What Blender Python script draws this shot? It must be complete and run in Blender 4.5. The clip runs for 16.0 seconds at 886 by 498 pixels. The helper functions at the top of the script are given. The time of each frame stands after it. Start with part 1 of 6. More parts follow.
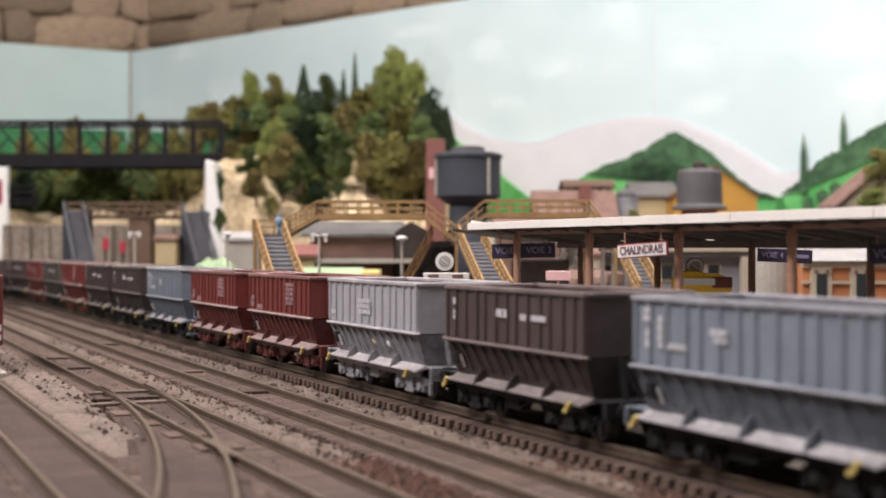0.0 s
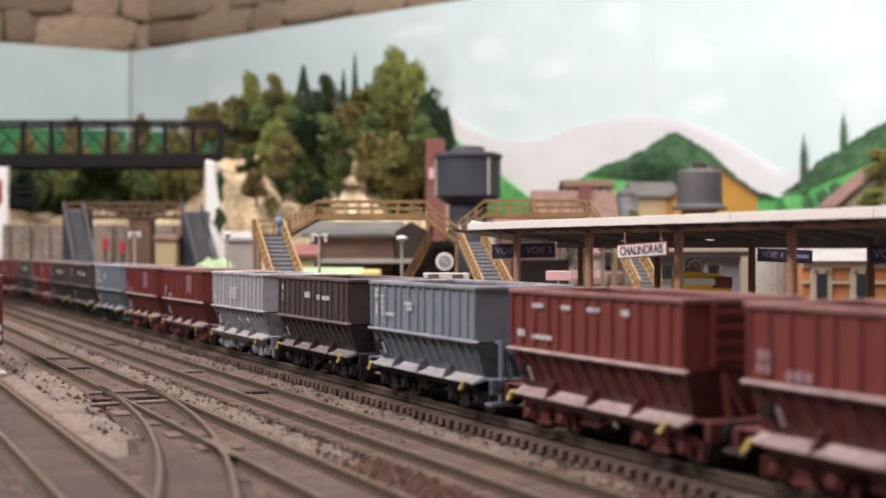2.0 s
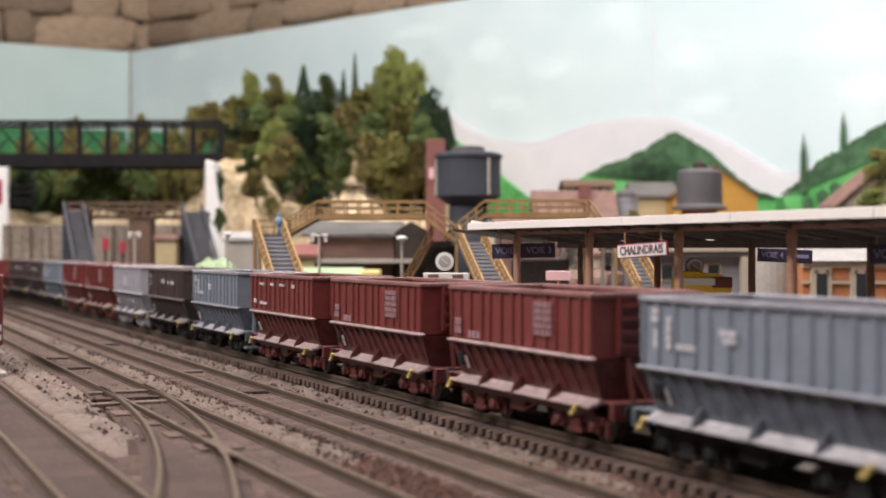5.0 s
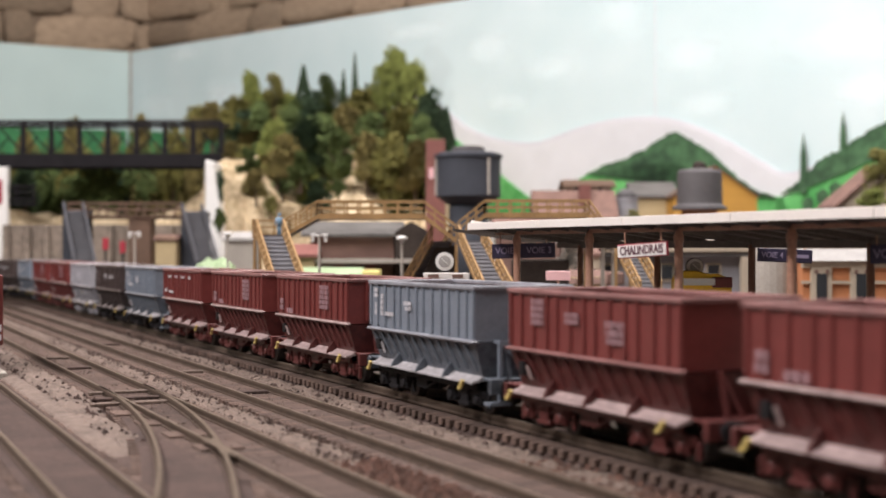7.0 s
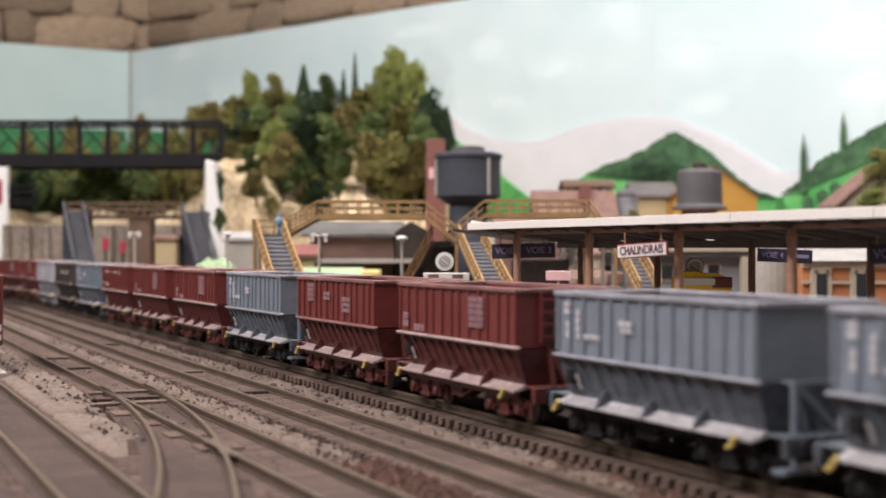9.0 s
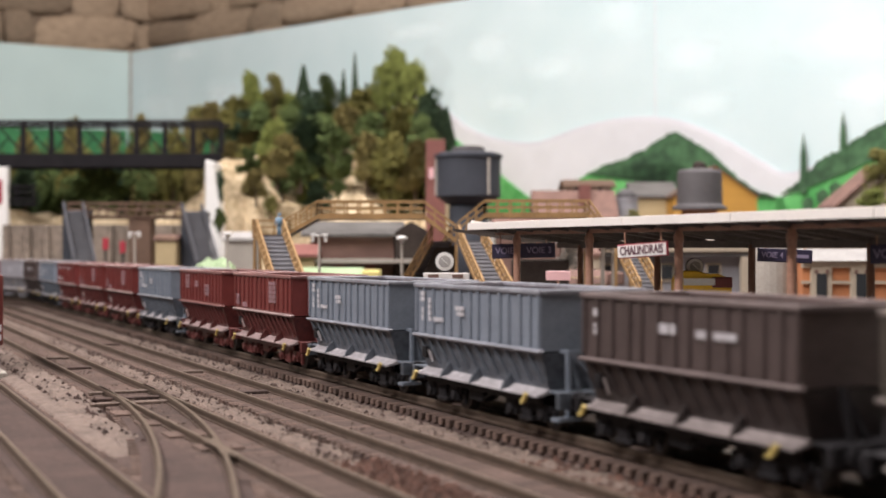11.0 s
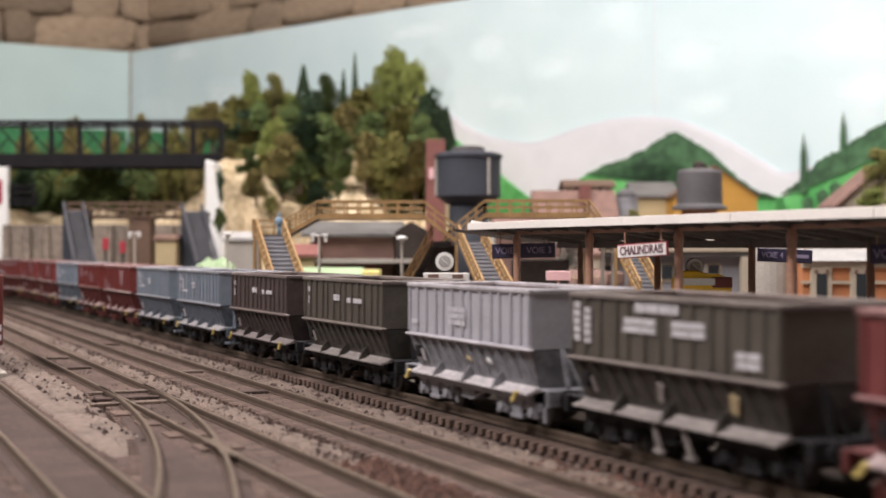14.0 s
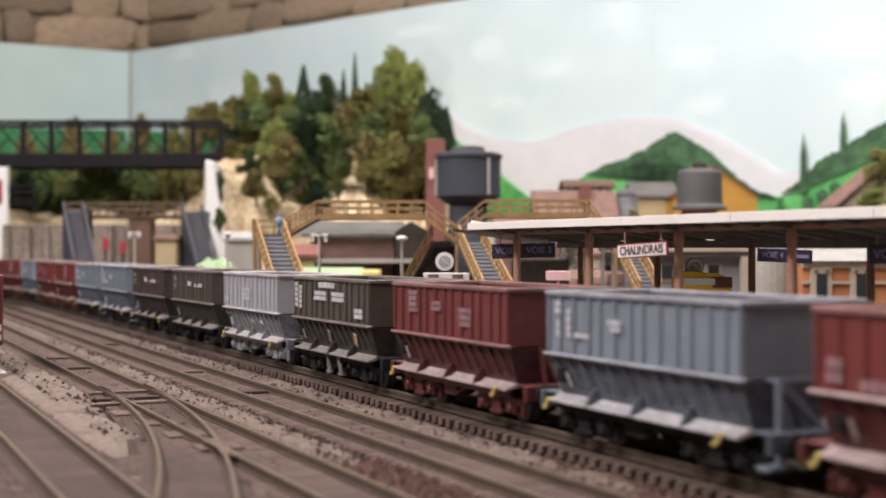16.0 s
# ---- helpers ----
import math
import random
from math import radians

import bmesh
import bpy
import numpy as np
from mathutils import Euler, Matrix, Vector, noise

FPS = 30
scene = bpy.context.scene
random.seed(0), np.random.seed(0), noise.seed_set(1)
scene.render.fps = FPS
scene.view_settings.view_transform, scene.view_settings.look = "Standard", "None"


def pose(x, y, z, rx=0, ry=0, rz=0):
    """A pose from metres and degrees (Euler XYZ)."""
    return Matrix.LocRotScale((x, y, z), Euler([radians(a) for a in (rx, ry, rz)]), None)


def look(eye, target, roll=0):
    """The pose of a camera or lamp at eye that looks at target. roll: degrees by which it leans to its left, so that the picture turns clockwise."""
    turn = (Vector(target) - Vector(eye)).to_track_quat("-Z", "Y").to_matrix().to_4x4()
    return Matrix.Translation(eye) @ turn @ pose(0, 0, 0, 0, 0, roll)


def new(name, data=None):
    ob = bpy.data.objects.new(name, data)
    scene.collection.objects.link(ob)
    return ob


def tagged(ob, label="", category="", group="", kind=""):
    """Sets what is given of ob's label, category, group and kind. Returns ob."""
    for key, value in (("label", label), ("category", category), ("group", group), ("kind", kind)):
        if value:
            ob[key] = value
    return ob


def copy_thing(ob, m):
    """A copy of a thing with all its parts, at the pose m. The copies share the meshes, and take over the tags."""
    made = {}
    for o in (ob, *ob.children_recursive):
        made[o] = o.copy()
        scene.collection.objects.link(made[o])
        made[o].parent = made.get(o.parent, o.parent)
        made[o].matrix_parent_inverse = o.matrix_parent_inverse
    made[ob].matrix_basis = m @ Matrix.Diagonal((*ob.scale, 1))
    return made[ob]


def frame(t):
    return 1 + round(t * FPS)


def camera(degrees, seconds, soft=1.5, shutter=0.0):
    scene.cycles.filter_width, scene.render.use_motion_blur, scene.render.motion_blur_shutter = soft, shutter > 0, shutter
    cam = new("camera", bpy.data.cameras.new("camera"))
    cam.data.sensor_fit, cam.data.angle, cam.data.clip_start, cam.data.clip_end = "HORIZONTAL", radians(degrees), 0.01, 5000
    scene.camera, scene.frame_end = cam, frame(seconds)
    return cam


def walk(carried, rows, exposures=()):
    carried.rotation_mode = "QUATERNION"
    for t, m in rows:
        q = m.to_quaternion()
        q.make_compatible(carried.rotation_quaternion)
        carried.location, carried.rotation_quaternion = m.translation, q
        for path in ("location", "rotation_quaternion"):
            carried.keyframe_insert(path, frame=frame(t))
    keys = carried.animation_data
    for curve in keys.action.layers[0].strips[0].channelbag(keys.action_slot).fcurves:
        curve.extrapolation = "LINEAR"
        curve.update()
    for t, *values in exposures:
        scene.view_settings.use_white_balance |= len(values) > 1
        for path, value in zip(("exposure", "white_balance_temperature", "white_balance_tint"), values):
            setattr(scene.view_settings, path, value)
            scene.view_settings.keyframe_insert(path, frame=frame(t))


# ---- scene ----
TURN = 25.4                      # heading of the tracks
RAIL = 0.0045                    # rail head above the ballast
RAISED = 0.0033                  # the train's own track lies higher
EYE = (0.0, 0.0, 0.0563)
cam = camera(37.65, 16.0, soft=1.7, shutter=0.5)
cam.data.dof.use_dof = True
cam.data.dof.focus_distance = 0.50
cam.data.dof.aperture_fstop = 17.0
walk(cam, [(0.0, look(EYE, (0, 1, 0.0563))), (16.0, look(EYE, (0, 1, 0.0563)))], [(0.0, 0.0), (16.0, 0.0)])

# ---- light: lit room, fluorescent battens above the layout ----
world = bpy.data.worlds.new("room_air")
scene.world = world
world.use_nodes = True
world.node_tree.nodes["Background"].inputs[0].default_value = (1.0, 0.95, 0.92, 1)
world.node_tree.nodes["Background"].inputs[1].default_value = 0.14


def area(name, eye, target, sx, sy, watts, colour):
    lamp = bpy.data.lights.new(name, "AREA")
    lamp.shape, lamp.size, lamp.size_y, lamp.energy, lamp.color = "RECTANGLE", sx, sy, watts, colour
    ob = new(name, lamp)
    ob.matrix_world = look(eye, target)
    return ob


area("batten_light", (-0.82, -0.02, 1.18), (0.15, 0.58, 0.02), 1.2, 0.22, 29.5, (1.0, 0.92, 0.91))
area("batten_light", (0.02, 0.42, 1.38), (0.05, 0.50, 0), 1.6, 0.2, 16, (1.0, 0.92, 0.91))
area("batten_light", (0.45, 1.05, 1.36), (0.40, 1.25, 0), 1.6, 0.2, 26, (1.0, 0.93, 0.92))

# ---- helpers for meshes ----
TRACK = pose(0, 0, 0, 0, 0, TURN)


def mat(name, colour, rough=0.6, var=0.25, scale=60.0, bump=0.0, metal=0.0, fine=900.0, spots=None, island=0.0):
    """A painted or natural surface with two scales of variation; scale and fine in cycles per metre."""
    m = bpy.data.materials.new(name)
    m.use_nodes = True
    nt = m.node_tree
    b = nt.nodes["Principled BSDF"]
    tc = nt.nodes.new("ShaderNodeTexCoord")
    big = nt.nodes.new("ShaderNodeTexNoise")
    big.inputs["Scale"].default_value, big.inputs["Detail"].default_value = scale, 4
    small = nt.nodes.new("ShaderNodeTexNoise")
    small.inputs["Scale"].default_value, small.inputs["Detail"].default_value = fine, 3
    nt.links.new(tc.outputs["Object"], big.inputs["Vector"])
    nt.links.new(tc.outputs["Object"], small.inputs["Vector"])
    mix = nt.nodes.new("ShaderNodeMix")
    mix.data_type = "RGBA"
    lo = [max(0, c * (1 - var)) for c in colour]
    hi = [min(1, c * (1 + var)) for c in colour]
    if spots:
        hi = list(spots)
    mix.inputs["A"].default_value, mix.inputs["B"].default_value = (*lo, 1), (*hi, 1)
    add = nt.nodes.new("ShaderNodeMath")
    add.operation = "MULTIPLY_ADD"
    add.inputs[1].default_value, add.inputs[2].default_value = 0.5, 0.0
    sh = nt.nodes.new("ShaderNodeMath")
    sh.operation = "MULTIPLY_ADD"
    sh.inputs[1].default_value = 0.5
    nt.links.new(small.outputs["Fac"], add.inputs[0])
    nt.links.new(big.outputs["Fac"], sh.inputs[0])
    nt.links.new(add.outputs[0], sh.inputs[2])
    ramp = nt.nodes.new("ShaderNodeMapRange")
    ramp.inputs["From Min"].default_value, ramp.inputs["From Max"].default_value = 0.35, 0.65
    nt.links.new(sh.outputs[0], ramp.inputs["Value"])
    nt.links.new(ramp.outputs["Result"], mix.inputs["Factor"])
    out = mix.outputs["Result"]
    if island:
        geo, oi = nt.nodes.new("ShaderNodeNewGeometry"), nt.nodes.new("ShaderNodeObjectInfo")
        s = nt.nodes.new("ShaderNodeMath")
        s.operation = "ADD"
        nt.links.new(geo.outputs["Random Per Island"], s.inputs[0])
        nt.links.new(oi.outputs["Random"], s.inputs[1])
        fr = nt.nodes.new("ShaderNodeMath")
        fr.operation = "FRACT"
        nt.links.new(s.outputs[0], fr.inputs[0])
        r2 = nt.nodes.new("ShaderNodeMapRange")
        r2.inputs["To Min"].default_value, r2.inputs["To Max"].default_value = 1 - island, 1 + island
        nt.links.new(fr.outputs[0], r2.inputs["Value"])
        hs = nt.nodes.new("ShaderNodeHueSaturation")
        nt.links.new(r2.outputs["Result"], hs.inputs["Value"])
        nt.links.new(out, hs.inputs["Color"])
        out = hs.outputs["Color"]
    nt.links.new(out, b.inputs["Base Color"])
    b.inputs["Roughness"].default_value, b.inputs["Metallic"].default_value = rough, metal
    if bump:
        bn = nt.nodes.new("ShaderNodeBump")
        bn.inputs["Strength"].default_value, bn.inputs["Distance"].default_value = bump, 0.001
        nt.links.new(sh.outputs[0], bn.inputs["Height"])
        nt.links.new(bn.outputs["Normal"], b.inputs["Normal"])
    return m


def box(bm, c, s, m=None):
    """A box of size s round c, turned by m."""
    mm = Matrix.Translation(c) @ (m.to_4x4() if m is not None else Matrix.Identity(4)) @ Matrix.Diagonal((*s, 1))
    return bmesh.ops.create_cube(bm, size=1, matrix=mm)["verts"]


def bar(bm, a, b, w, h=None):
    """A square bar from a to b."""
    a, b = Vector(a), Vector(b)
    q = (b - a).to_track_quat("Y", "Z").to_matrix()
    return box(bm, (a + b) / 2, (w, (b - a).length, h or w), q)


def tube(bm, a, b, r, r2=None, n=12):
    a, b = Vector(a), Vector(b)
    q = (b - a).to_track_quat("Z", "Y").to_matrix().to_4x4()
    return bmesh.ops.create_cone(bm, cap_ends=True, segments=n, radius1=r, radius2=r if r2 is None else r2, depth=(b - a).length,
                                 matrix=Matrix.Translation((a + b) / 2) @ q)["verts"]


def prism(bm, pts, a, b, axis="x"):
    """The outline pts, drawn out from a to b along an axis."""
    def put(p, t):
        return {"x": (t, p[0], p[1]), "y": (p[0], t, p[1]), "z": (p[0], p[1], t)}[axis]
    v0, v1 = [bm.verts.new(put(p, a)) for p in pts], [bm.verts.new(put(p, b)) for p in pts]
    n = len(pts)
    bm.faces.new(v0[::-1])
    bm.faces.new(v1)
    for i in range(n):
        bm.faces.new((v0[i], v0[(i + 1) % n], v1[(i + 1) % n], v1[i]))
    bmesh.ops.recalc_face_normals(bm, faces=bm.faces[:])


def lathe(bm, prof, n=28, c=(0, 0)):
    """Rings of (radius, height) joined into a turned body."""
    rings = []
    for r, z in prof:
        rings.append([bm.verts.new((c[0] + r * math.cos(6.28319 * i / n), c[1] + r * math.sin(6.28319 * i / n), z)) for i in range(n)])
    for a, b in zip(rings, rings[1:]):
        for i in range(n):
            bm.faces.new((a[i], a[(i + 1) % n], b[(i + 1) % n], b[i]))
    bm.faces.new(rings[0][::-1])
    bm.faces.new(rings[-1])


def finish(bm, name, material, bevel=0.0, smooth=False):
    if bevel:
        bmesh.ops.bevel(bm, geom=bm.edges[:], offset=bevel, segments=1, affect="EDGES", clamp_overlap=True)
    me = bpy.data.meshes.new(name)
    bm.to_mesh(me)
    bm.free()
    me.materials.append(material)
    if smooth:
        for p in me.polygons:
            p.use_smooth = True
    return me


def part(name, bm, material, parent, label="", bevel=0.0, smooth=False):
    ob = new(name, finish(bm, name, material, bevel, smooth))
    ob.parent = parent
    if label:
        tagged(ob, label)
    return ob


def again(ob, m):
    """The same part once more under the same parent, on the same mesh."""
    o = new(ob.name.split(".")[0], ob.data)
    o.parent = ob.parent
    o.matrix_basis = m
    return o


def thing(name, m, label, category, group="", kind=""):
    ob = new(name)
    ob.empty_display_size = 0.01
    ob.matrix_world = m
    return tagged(ob, label, category, group, kind)


def single(name, bm, material, m, label, category, group="", kind="", bevel=0.0, smooth=False):
    ob = new(name, finish(bm, name, material, bevel, smooth))
    ob.matrix_world = m
    return tagged(ob, label, category, group, kind)


def words(name, text, size, material, parent, m, label="", bold=0.00003):
    cu = bpy.data.curves.new(name, "FONT")
    cu.body, cu.size, cu.align_x, cu.align_y, cu.extrude, cu.offset = text, size, "CENTER", "CENTER", 0.00005, bold
    tmp = new("lettering_curve", cu)
    me = bpy.data.meshes.new_from_object(tmp.evaluated_get(bpy.context.evaluated_depsgraph_get()))
    bpy.data.objects.remove(tmp)
    me.materials.clear()
    me.materials.append(material)
    ob = new(name, me)
    ob.parent = parent
    ob.matrix_basis = m
    return tagged(ob, label) if label else ob


B = bmesh.new
I4 = Matrix.Identity(4)

# ---- materials ----
M = {}
M["ballast"] = mat("ballast", (0.088, 0.059, 0.049), 0.95, 0.4, 90, 0.9, fine=1100)
M["bed"] = mat("track_bed", (0.060, 0.038, 0.032), 0.95, 0.5, 35, 0.9, fine=700)
M["ballast_pale"] = mat("ballast_pale", (0.134, 0.099, 0.081), 0.95, 0.40, 120, 0.9, fine=1000)
M["stone_chip"] = mat("stone_chip", (0.120, 0.088, 0.072), 0.95, 0.25, 200, 0.3, island=0.35)
M["rust_chip"] = mat("rust_chip", (0.120, 0.065, 0.049), 0.95, 0.35, 200, 0.3, island=0.4)
M["sleeper"] = mat("sleeper", (0.102, 0.067, 0.053), 0.9, 0.35, 150, 0.4, island=0.3)
M["rail"] = mat("rail", (0.095, 0.068, 0.052), 0.55, 0.25, 150, 0.1, metal=0.2)
M["rail_head"] = mat("rail_head", (0.155, 0.120, 0.092), 0.5, 0.2, 200, metal=0.4)
M["concrete"] = mat("concrete", (0.40, 0.37, 0.33), 0.9, 0.2, 40, 0.2)
M["grass"] = mat("grass", (0.16, 0.25, 0.08), 0.95, 0.4, 60, 0.6)
M["rock"] = mat("cliff_plaster", (0.42, 0.30, 0.15), 0.92, 0.3, 22, 1.0, fine=160, spots=(0.76, 0.63, 0.43))
M["sky"] = mat("sky_paint", (0.60, 0.765, 0.785), 0.75, 0.03, 2.2, fine=9, spots=(0.69, 0.82, 0.84))
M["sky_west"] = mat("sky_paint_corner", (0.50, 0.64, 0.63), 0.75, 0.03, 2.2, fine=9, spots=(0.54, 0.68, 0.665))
M["far_hill"] = mat("far_hill_paint", (0.70, 0.715, 0.745), 0.8, 0.05, 5, fine=30)
M["hill_edge"] = mat("hill_edge_paint", (0.67, 0.675, 0.72), 0.8, 0.05, 6, fine=30)
M["green_hill"] = mat("green_hill_paint", (0.085, 0.46, 0.11), 0.8, 0.35, 8, fine=70, spots=(0.16, 0.55, 0.17))
M["dark_hill"] = mat("dark_hill_paint", (0.035, 0.09, 0.045), 0.85, 0.4, 14, fine=90, spots=(0.085, 0.20, 0.09))
M["wallstone"] = mat("wall_stone", (0.33, 0.25, 0.175), 0.95, 0.3, 9, 1.0, fine=60, island=0.28)
M["mortar"] = mat("mortar", (0.24, 0.182, 0.132), 0.95, 0.3, 12, 0.8, fine=80)
M["plaster"] = mat("room_plaster", (0.60, 0.57, 0.53), 0.9, 0.08, 3)
M["red"] = mat("red_oxide_paint", (0.165, 0.040, 0.037), 0.3, 0.16, 110, 0.05)
M["darkred"] = mat("dark_red_paint", (0.15, 0.042, 0.042), 0.3, 0.18, 110, 0.05)
M["blue"] = mat("blue_grey_paint", (0.192, 0.224, 0.270), 0.3, 0.14, 110, 0.05)
M["silver"] = mat("light_grey_paint", (0.37, 0.37, 0.405), 0.3, 0.12, 110, 0.05)
M["brown"] = mat("black_brown_paint", (0.070, 0.053, 0.051), 0.32, 0.25, 110, 0.05)
M["olive"] = mat("olive_brown_paint", (0.080, 0.071, 0.060), 0.34, 0.25, 110, 0.05)
M["under"] = mat("underframe_black", (0.020, 0.019, 0.021), 0.6, 0.3, 150)
M["wheel"] = mat("wheel_steel", (0.06, 0.054, 0.05), 0.45, 0.3, 200, metal=0.5)
M["yellow"] = mat("yellow_paint", (0.62, 0.49, 0.17), 0.5, 0.1, 200)
M["white"] = mat("white_print", (0.62, 0.61, 0.64), 0.6, 0.15, 300)
M["faded"] = mat("faded_print", (0.33, 0.20, 0.22), 0.6, 0.25, 400)
M["grey_print"] = mat("grey_print", (0.56, 0.56, 0.60), 0.6, 0.15, 300)
M["red_under"] = mat("red_underframe", (0.100, 0.027, 0.025), 0.45, 0.25, 150)
M["silver_under"] = mat("grey_underframe", (0.24, 0.24, 0.265), 0.45, 0.25, 150)
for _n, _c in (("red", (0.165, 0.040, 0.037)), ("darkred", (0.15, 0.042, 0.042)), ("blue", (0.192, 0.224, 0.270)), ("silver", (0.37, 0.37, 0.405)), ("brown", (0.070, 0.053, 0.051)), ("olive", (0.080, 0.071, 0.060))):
    # overhead highlight on ledges mixed into a paler copy, along with dust
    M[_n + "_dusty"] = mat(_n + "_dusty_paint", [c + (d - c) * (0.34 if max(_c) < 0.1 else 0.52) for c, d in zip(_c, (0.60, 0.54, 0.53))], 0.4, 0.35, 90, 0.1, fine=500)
    # weaker pale copy: light on rim and waist put into the colour
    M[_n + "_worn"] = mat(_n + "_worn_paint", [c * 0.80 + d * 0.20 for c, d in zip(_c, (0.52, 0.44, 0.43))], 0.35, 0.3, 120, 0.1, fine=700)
    # shade under the waist put into a darker copy, with grime mottling
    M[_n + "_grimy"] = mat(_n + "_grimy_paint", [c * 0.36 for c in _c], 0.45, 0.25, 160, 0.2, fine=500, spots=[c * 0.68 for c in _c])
M["ore"] = mat("iron_ore", (0.17, 0.095, 0.082), 0.95, 0.35, 300, 1.0, fine=1200)
M["timber"] = mat("ochre_timber", (0.31, 0.19, 0.08), 0.75, 0.25, 120, 0.2)
M["step"] = mat("grey_step", (0.115, 0.115, 0.128), 0.8, 0.2, 120, 0.2)
M["post"] = mat("brown_post_paint", (0.33, 0.180, 0.125), 0.45, 0.25, 150)
M["roof_white"] = mat("white_roof_edge", (0.80, 0.77, 0.73), 0.7, 0.06, 60)
M["roof_under"] = mat("canopy_board", (0.085, 0.07, 0.062), 0.8, 0.25, 60)
M["roof_grey"] = mat("grey_roofing", (0.36, 0.35, 0.34), 0.85, 0.2, 50)
M["sign_blue"] = mat("sign_navy", (0.03, 0.025, 0.06), 0.5, 0.1, 100)
M["sign_white"] = mat("sign_white", (0.80, 0.78, 0.76), 0.5, 0.03, 100)
M["sign_red"] = mat("sign_red", (0.30, 0.03, 0.05), 0.5, 0.1, 100)
M["tank"] = mat("tank_grey", (0.058, 0.064, 0.078), 0.6, 0.2, 30)
M["tank_old"] = mat("tank_weathered", (0.10, 0.095, 0.10), 0.7, 0.3, 40)
M["brick"] = mat("brick_red", (0.22, 0.088, 0.075), 0.85, 0.25, 60, 0.3)
M["brick_orange"] = mat("brick_orange", (0.52, 0.22, 0.10), 0.85, 0.2, 80, 0.3)
M["shed"] = mat("shed_boards", (0.19, 0.115, 0.095), 0.85, 0.3, 60, 0.3)
M["dark_wood"] = mat("dark_boards", (0.05, 0.04, 0.035), 0.85, 0.3, 60, 0.3)
M["tile_roof"] = mat("clay_roof", (0.20, 0.118, 0.096), 0.85, 0.30, 70, 0.4)
M["ochre"] = mat("ochre_render", (0.52, 0.28, 0.055), 0.85, 0.15, 30)
M["cream"] = mat("cream_render", (0.44, 0.35, 0.20), 0.85, 0.15, 30)
M["grey_wall"] = mat("grey_render", (0.29, 0.29, 0.315), 0.85, 0.2, 30)
M["pale_wall"] = mat("pale_stone", (0.46, 0.40, 0.31), 0.85, 0.12, 50)
M["shed_roof"] = mat("shed_roof", (0.13, 0.125, 0.12), 0.9, 0.3, 50)
M["old_wall"] = mat("old_masonry", (0.22, 0.18, 0.145), 0.9, 0.35, 30, 0.4, fine=200)
M["stair_grey"] = mat("stair_grey", (0.080, 0.082, 0.094), 0.85, 0.25, 60)
M["steel"] = mat("bridge_steel", (0.014, 0.013, 0.015), 0.85, 0.3, 60)
M["rust"] = mat("rusty_steel", (0.125, 0.075, 0.05), 0.75, 0.3, 60)
M["window"] = mat("dark_glass", (0.03, 0.035, 0.04), 0.15, 0.1, 60)
M["coach_roof"] = mat("pale_green_roof", (0.34, 0.46, 0.27), 0.6, 0.15, 60)
M["coach_end"] = mat("cream_coach_end", (0.75, 0.66, 0.25), 0.6, 0.1, 60)
M["lamp_white"] = mat("lamp_white", (0.75, 0.75, 0.73), 0.5, 0.05, 60)
M["bright_yellow"] = mat("bright_yellow", (0.80, 0.50, 0.03), 0.45, 0.1, 60)
M["figure"] = mat("figure_paint", (0.16, 0.26, 0.36), 0.6, 0.3, 300)
M["pink"] = mat("pink_sign", (0.80, 0.50, 0.52), 0.5, 0.05, 60)
M["red_light"] = mat("signal_red", (0.36, 0.03, 0.05), 0.4, 0.1, 60)
M["bark"] = mat("bark", (0.10, 0.07, 0.045), 0.9, 0.3, 100)
LEAF = [mat("leaf_" + n, c, 0.9, 0.35, 60, 0.0, fine=300, island=0.30) for n, c in
        (("olive", (0.145, 0.135, 0.032)), ("green", (0.082, 0.118, 0.032)), ("dark", (0.035, 0.066, 0.030)), ("bright", (0.18, 0.21, 0.05)), ("brown", (0.14, 0.115, 0.034)))]
M["mid_hill"] = mat("mid_hill_paint", (0.035, 0.17, 0.065), 0.85, 0.3, 10, fine=60, spots=(0.06, 0.26, 0.10))
M["bank"] = mat("bank_dust", (0.152, 0.115, 0.096), 0.95, 0.35, 70, 0.6, fine=500)
for _k in ("steel", "tank", "under", "dark_wood", "shed_roof"):
    M[_k].node_tree.nodes["Principled BSDF"].inputs["Specular IOR Level"].default_value = 0.15

# ---- the room and the painted boards ----
BOARD_R = pose(-0.576, 2.4, 0, 0, 0, -39.92)     # long board, runs towards the viewer's side of the room
BOARD_L = pose(-0.576, 2.4, 0, 0, 0, 28.75)      # short board, its local x is negative
bm = B()
box(bm, (1.6, 0.006, 0.165), (3.2, 0.012, 0.51))
wall_east = single("wall_east", bm, M["sky"], BOARD_R, "pale blue painted sky board behind the layout", "painted backdrop", kind="structure")
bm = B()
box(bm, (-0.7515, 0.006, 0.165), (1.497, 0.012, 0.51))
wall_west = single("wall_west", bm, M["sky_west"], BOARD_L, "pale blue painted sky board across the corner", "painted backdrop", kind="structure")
bm = B()
box(bm, (0, 0, 0.165), (0.0022, 0.006, 0.506))
single("trim", bm, M["concrete"], pose(-0.576, 2.3975, 0, 0, 0, -5), "thin corner strip between two painted boards", "trim", kind="structure")
bm = B()
box(bm, (0.985, -0.0008, 0.21), (0.0015, 0.001, 0.41))
single("trim", bm, M["far_hill"], BOARD_R @ pose(0.126, 0, 0), "fine vertical joint in the painted board", "trim", kind="structure")


def painted(name, pts, material, lift, label):
    """A flat painted field on the long board; pts along the board and up."""
    b = B()
    prism(b, pts, -lift, -lift + 0.0015, axis="y")
    return single(name, b, material, BOARD_R, label, "painted scenery", kind="structure")


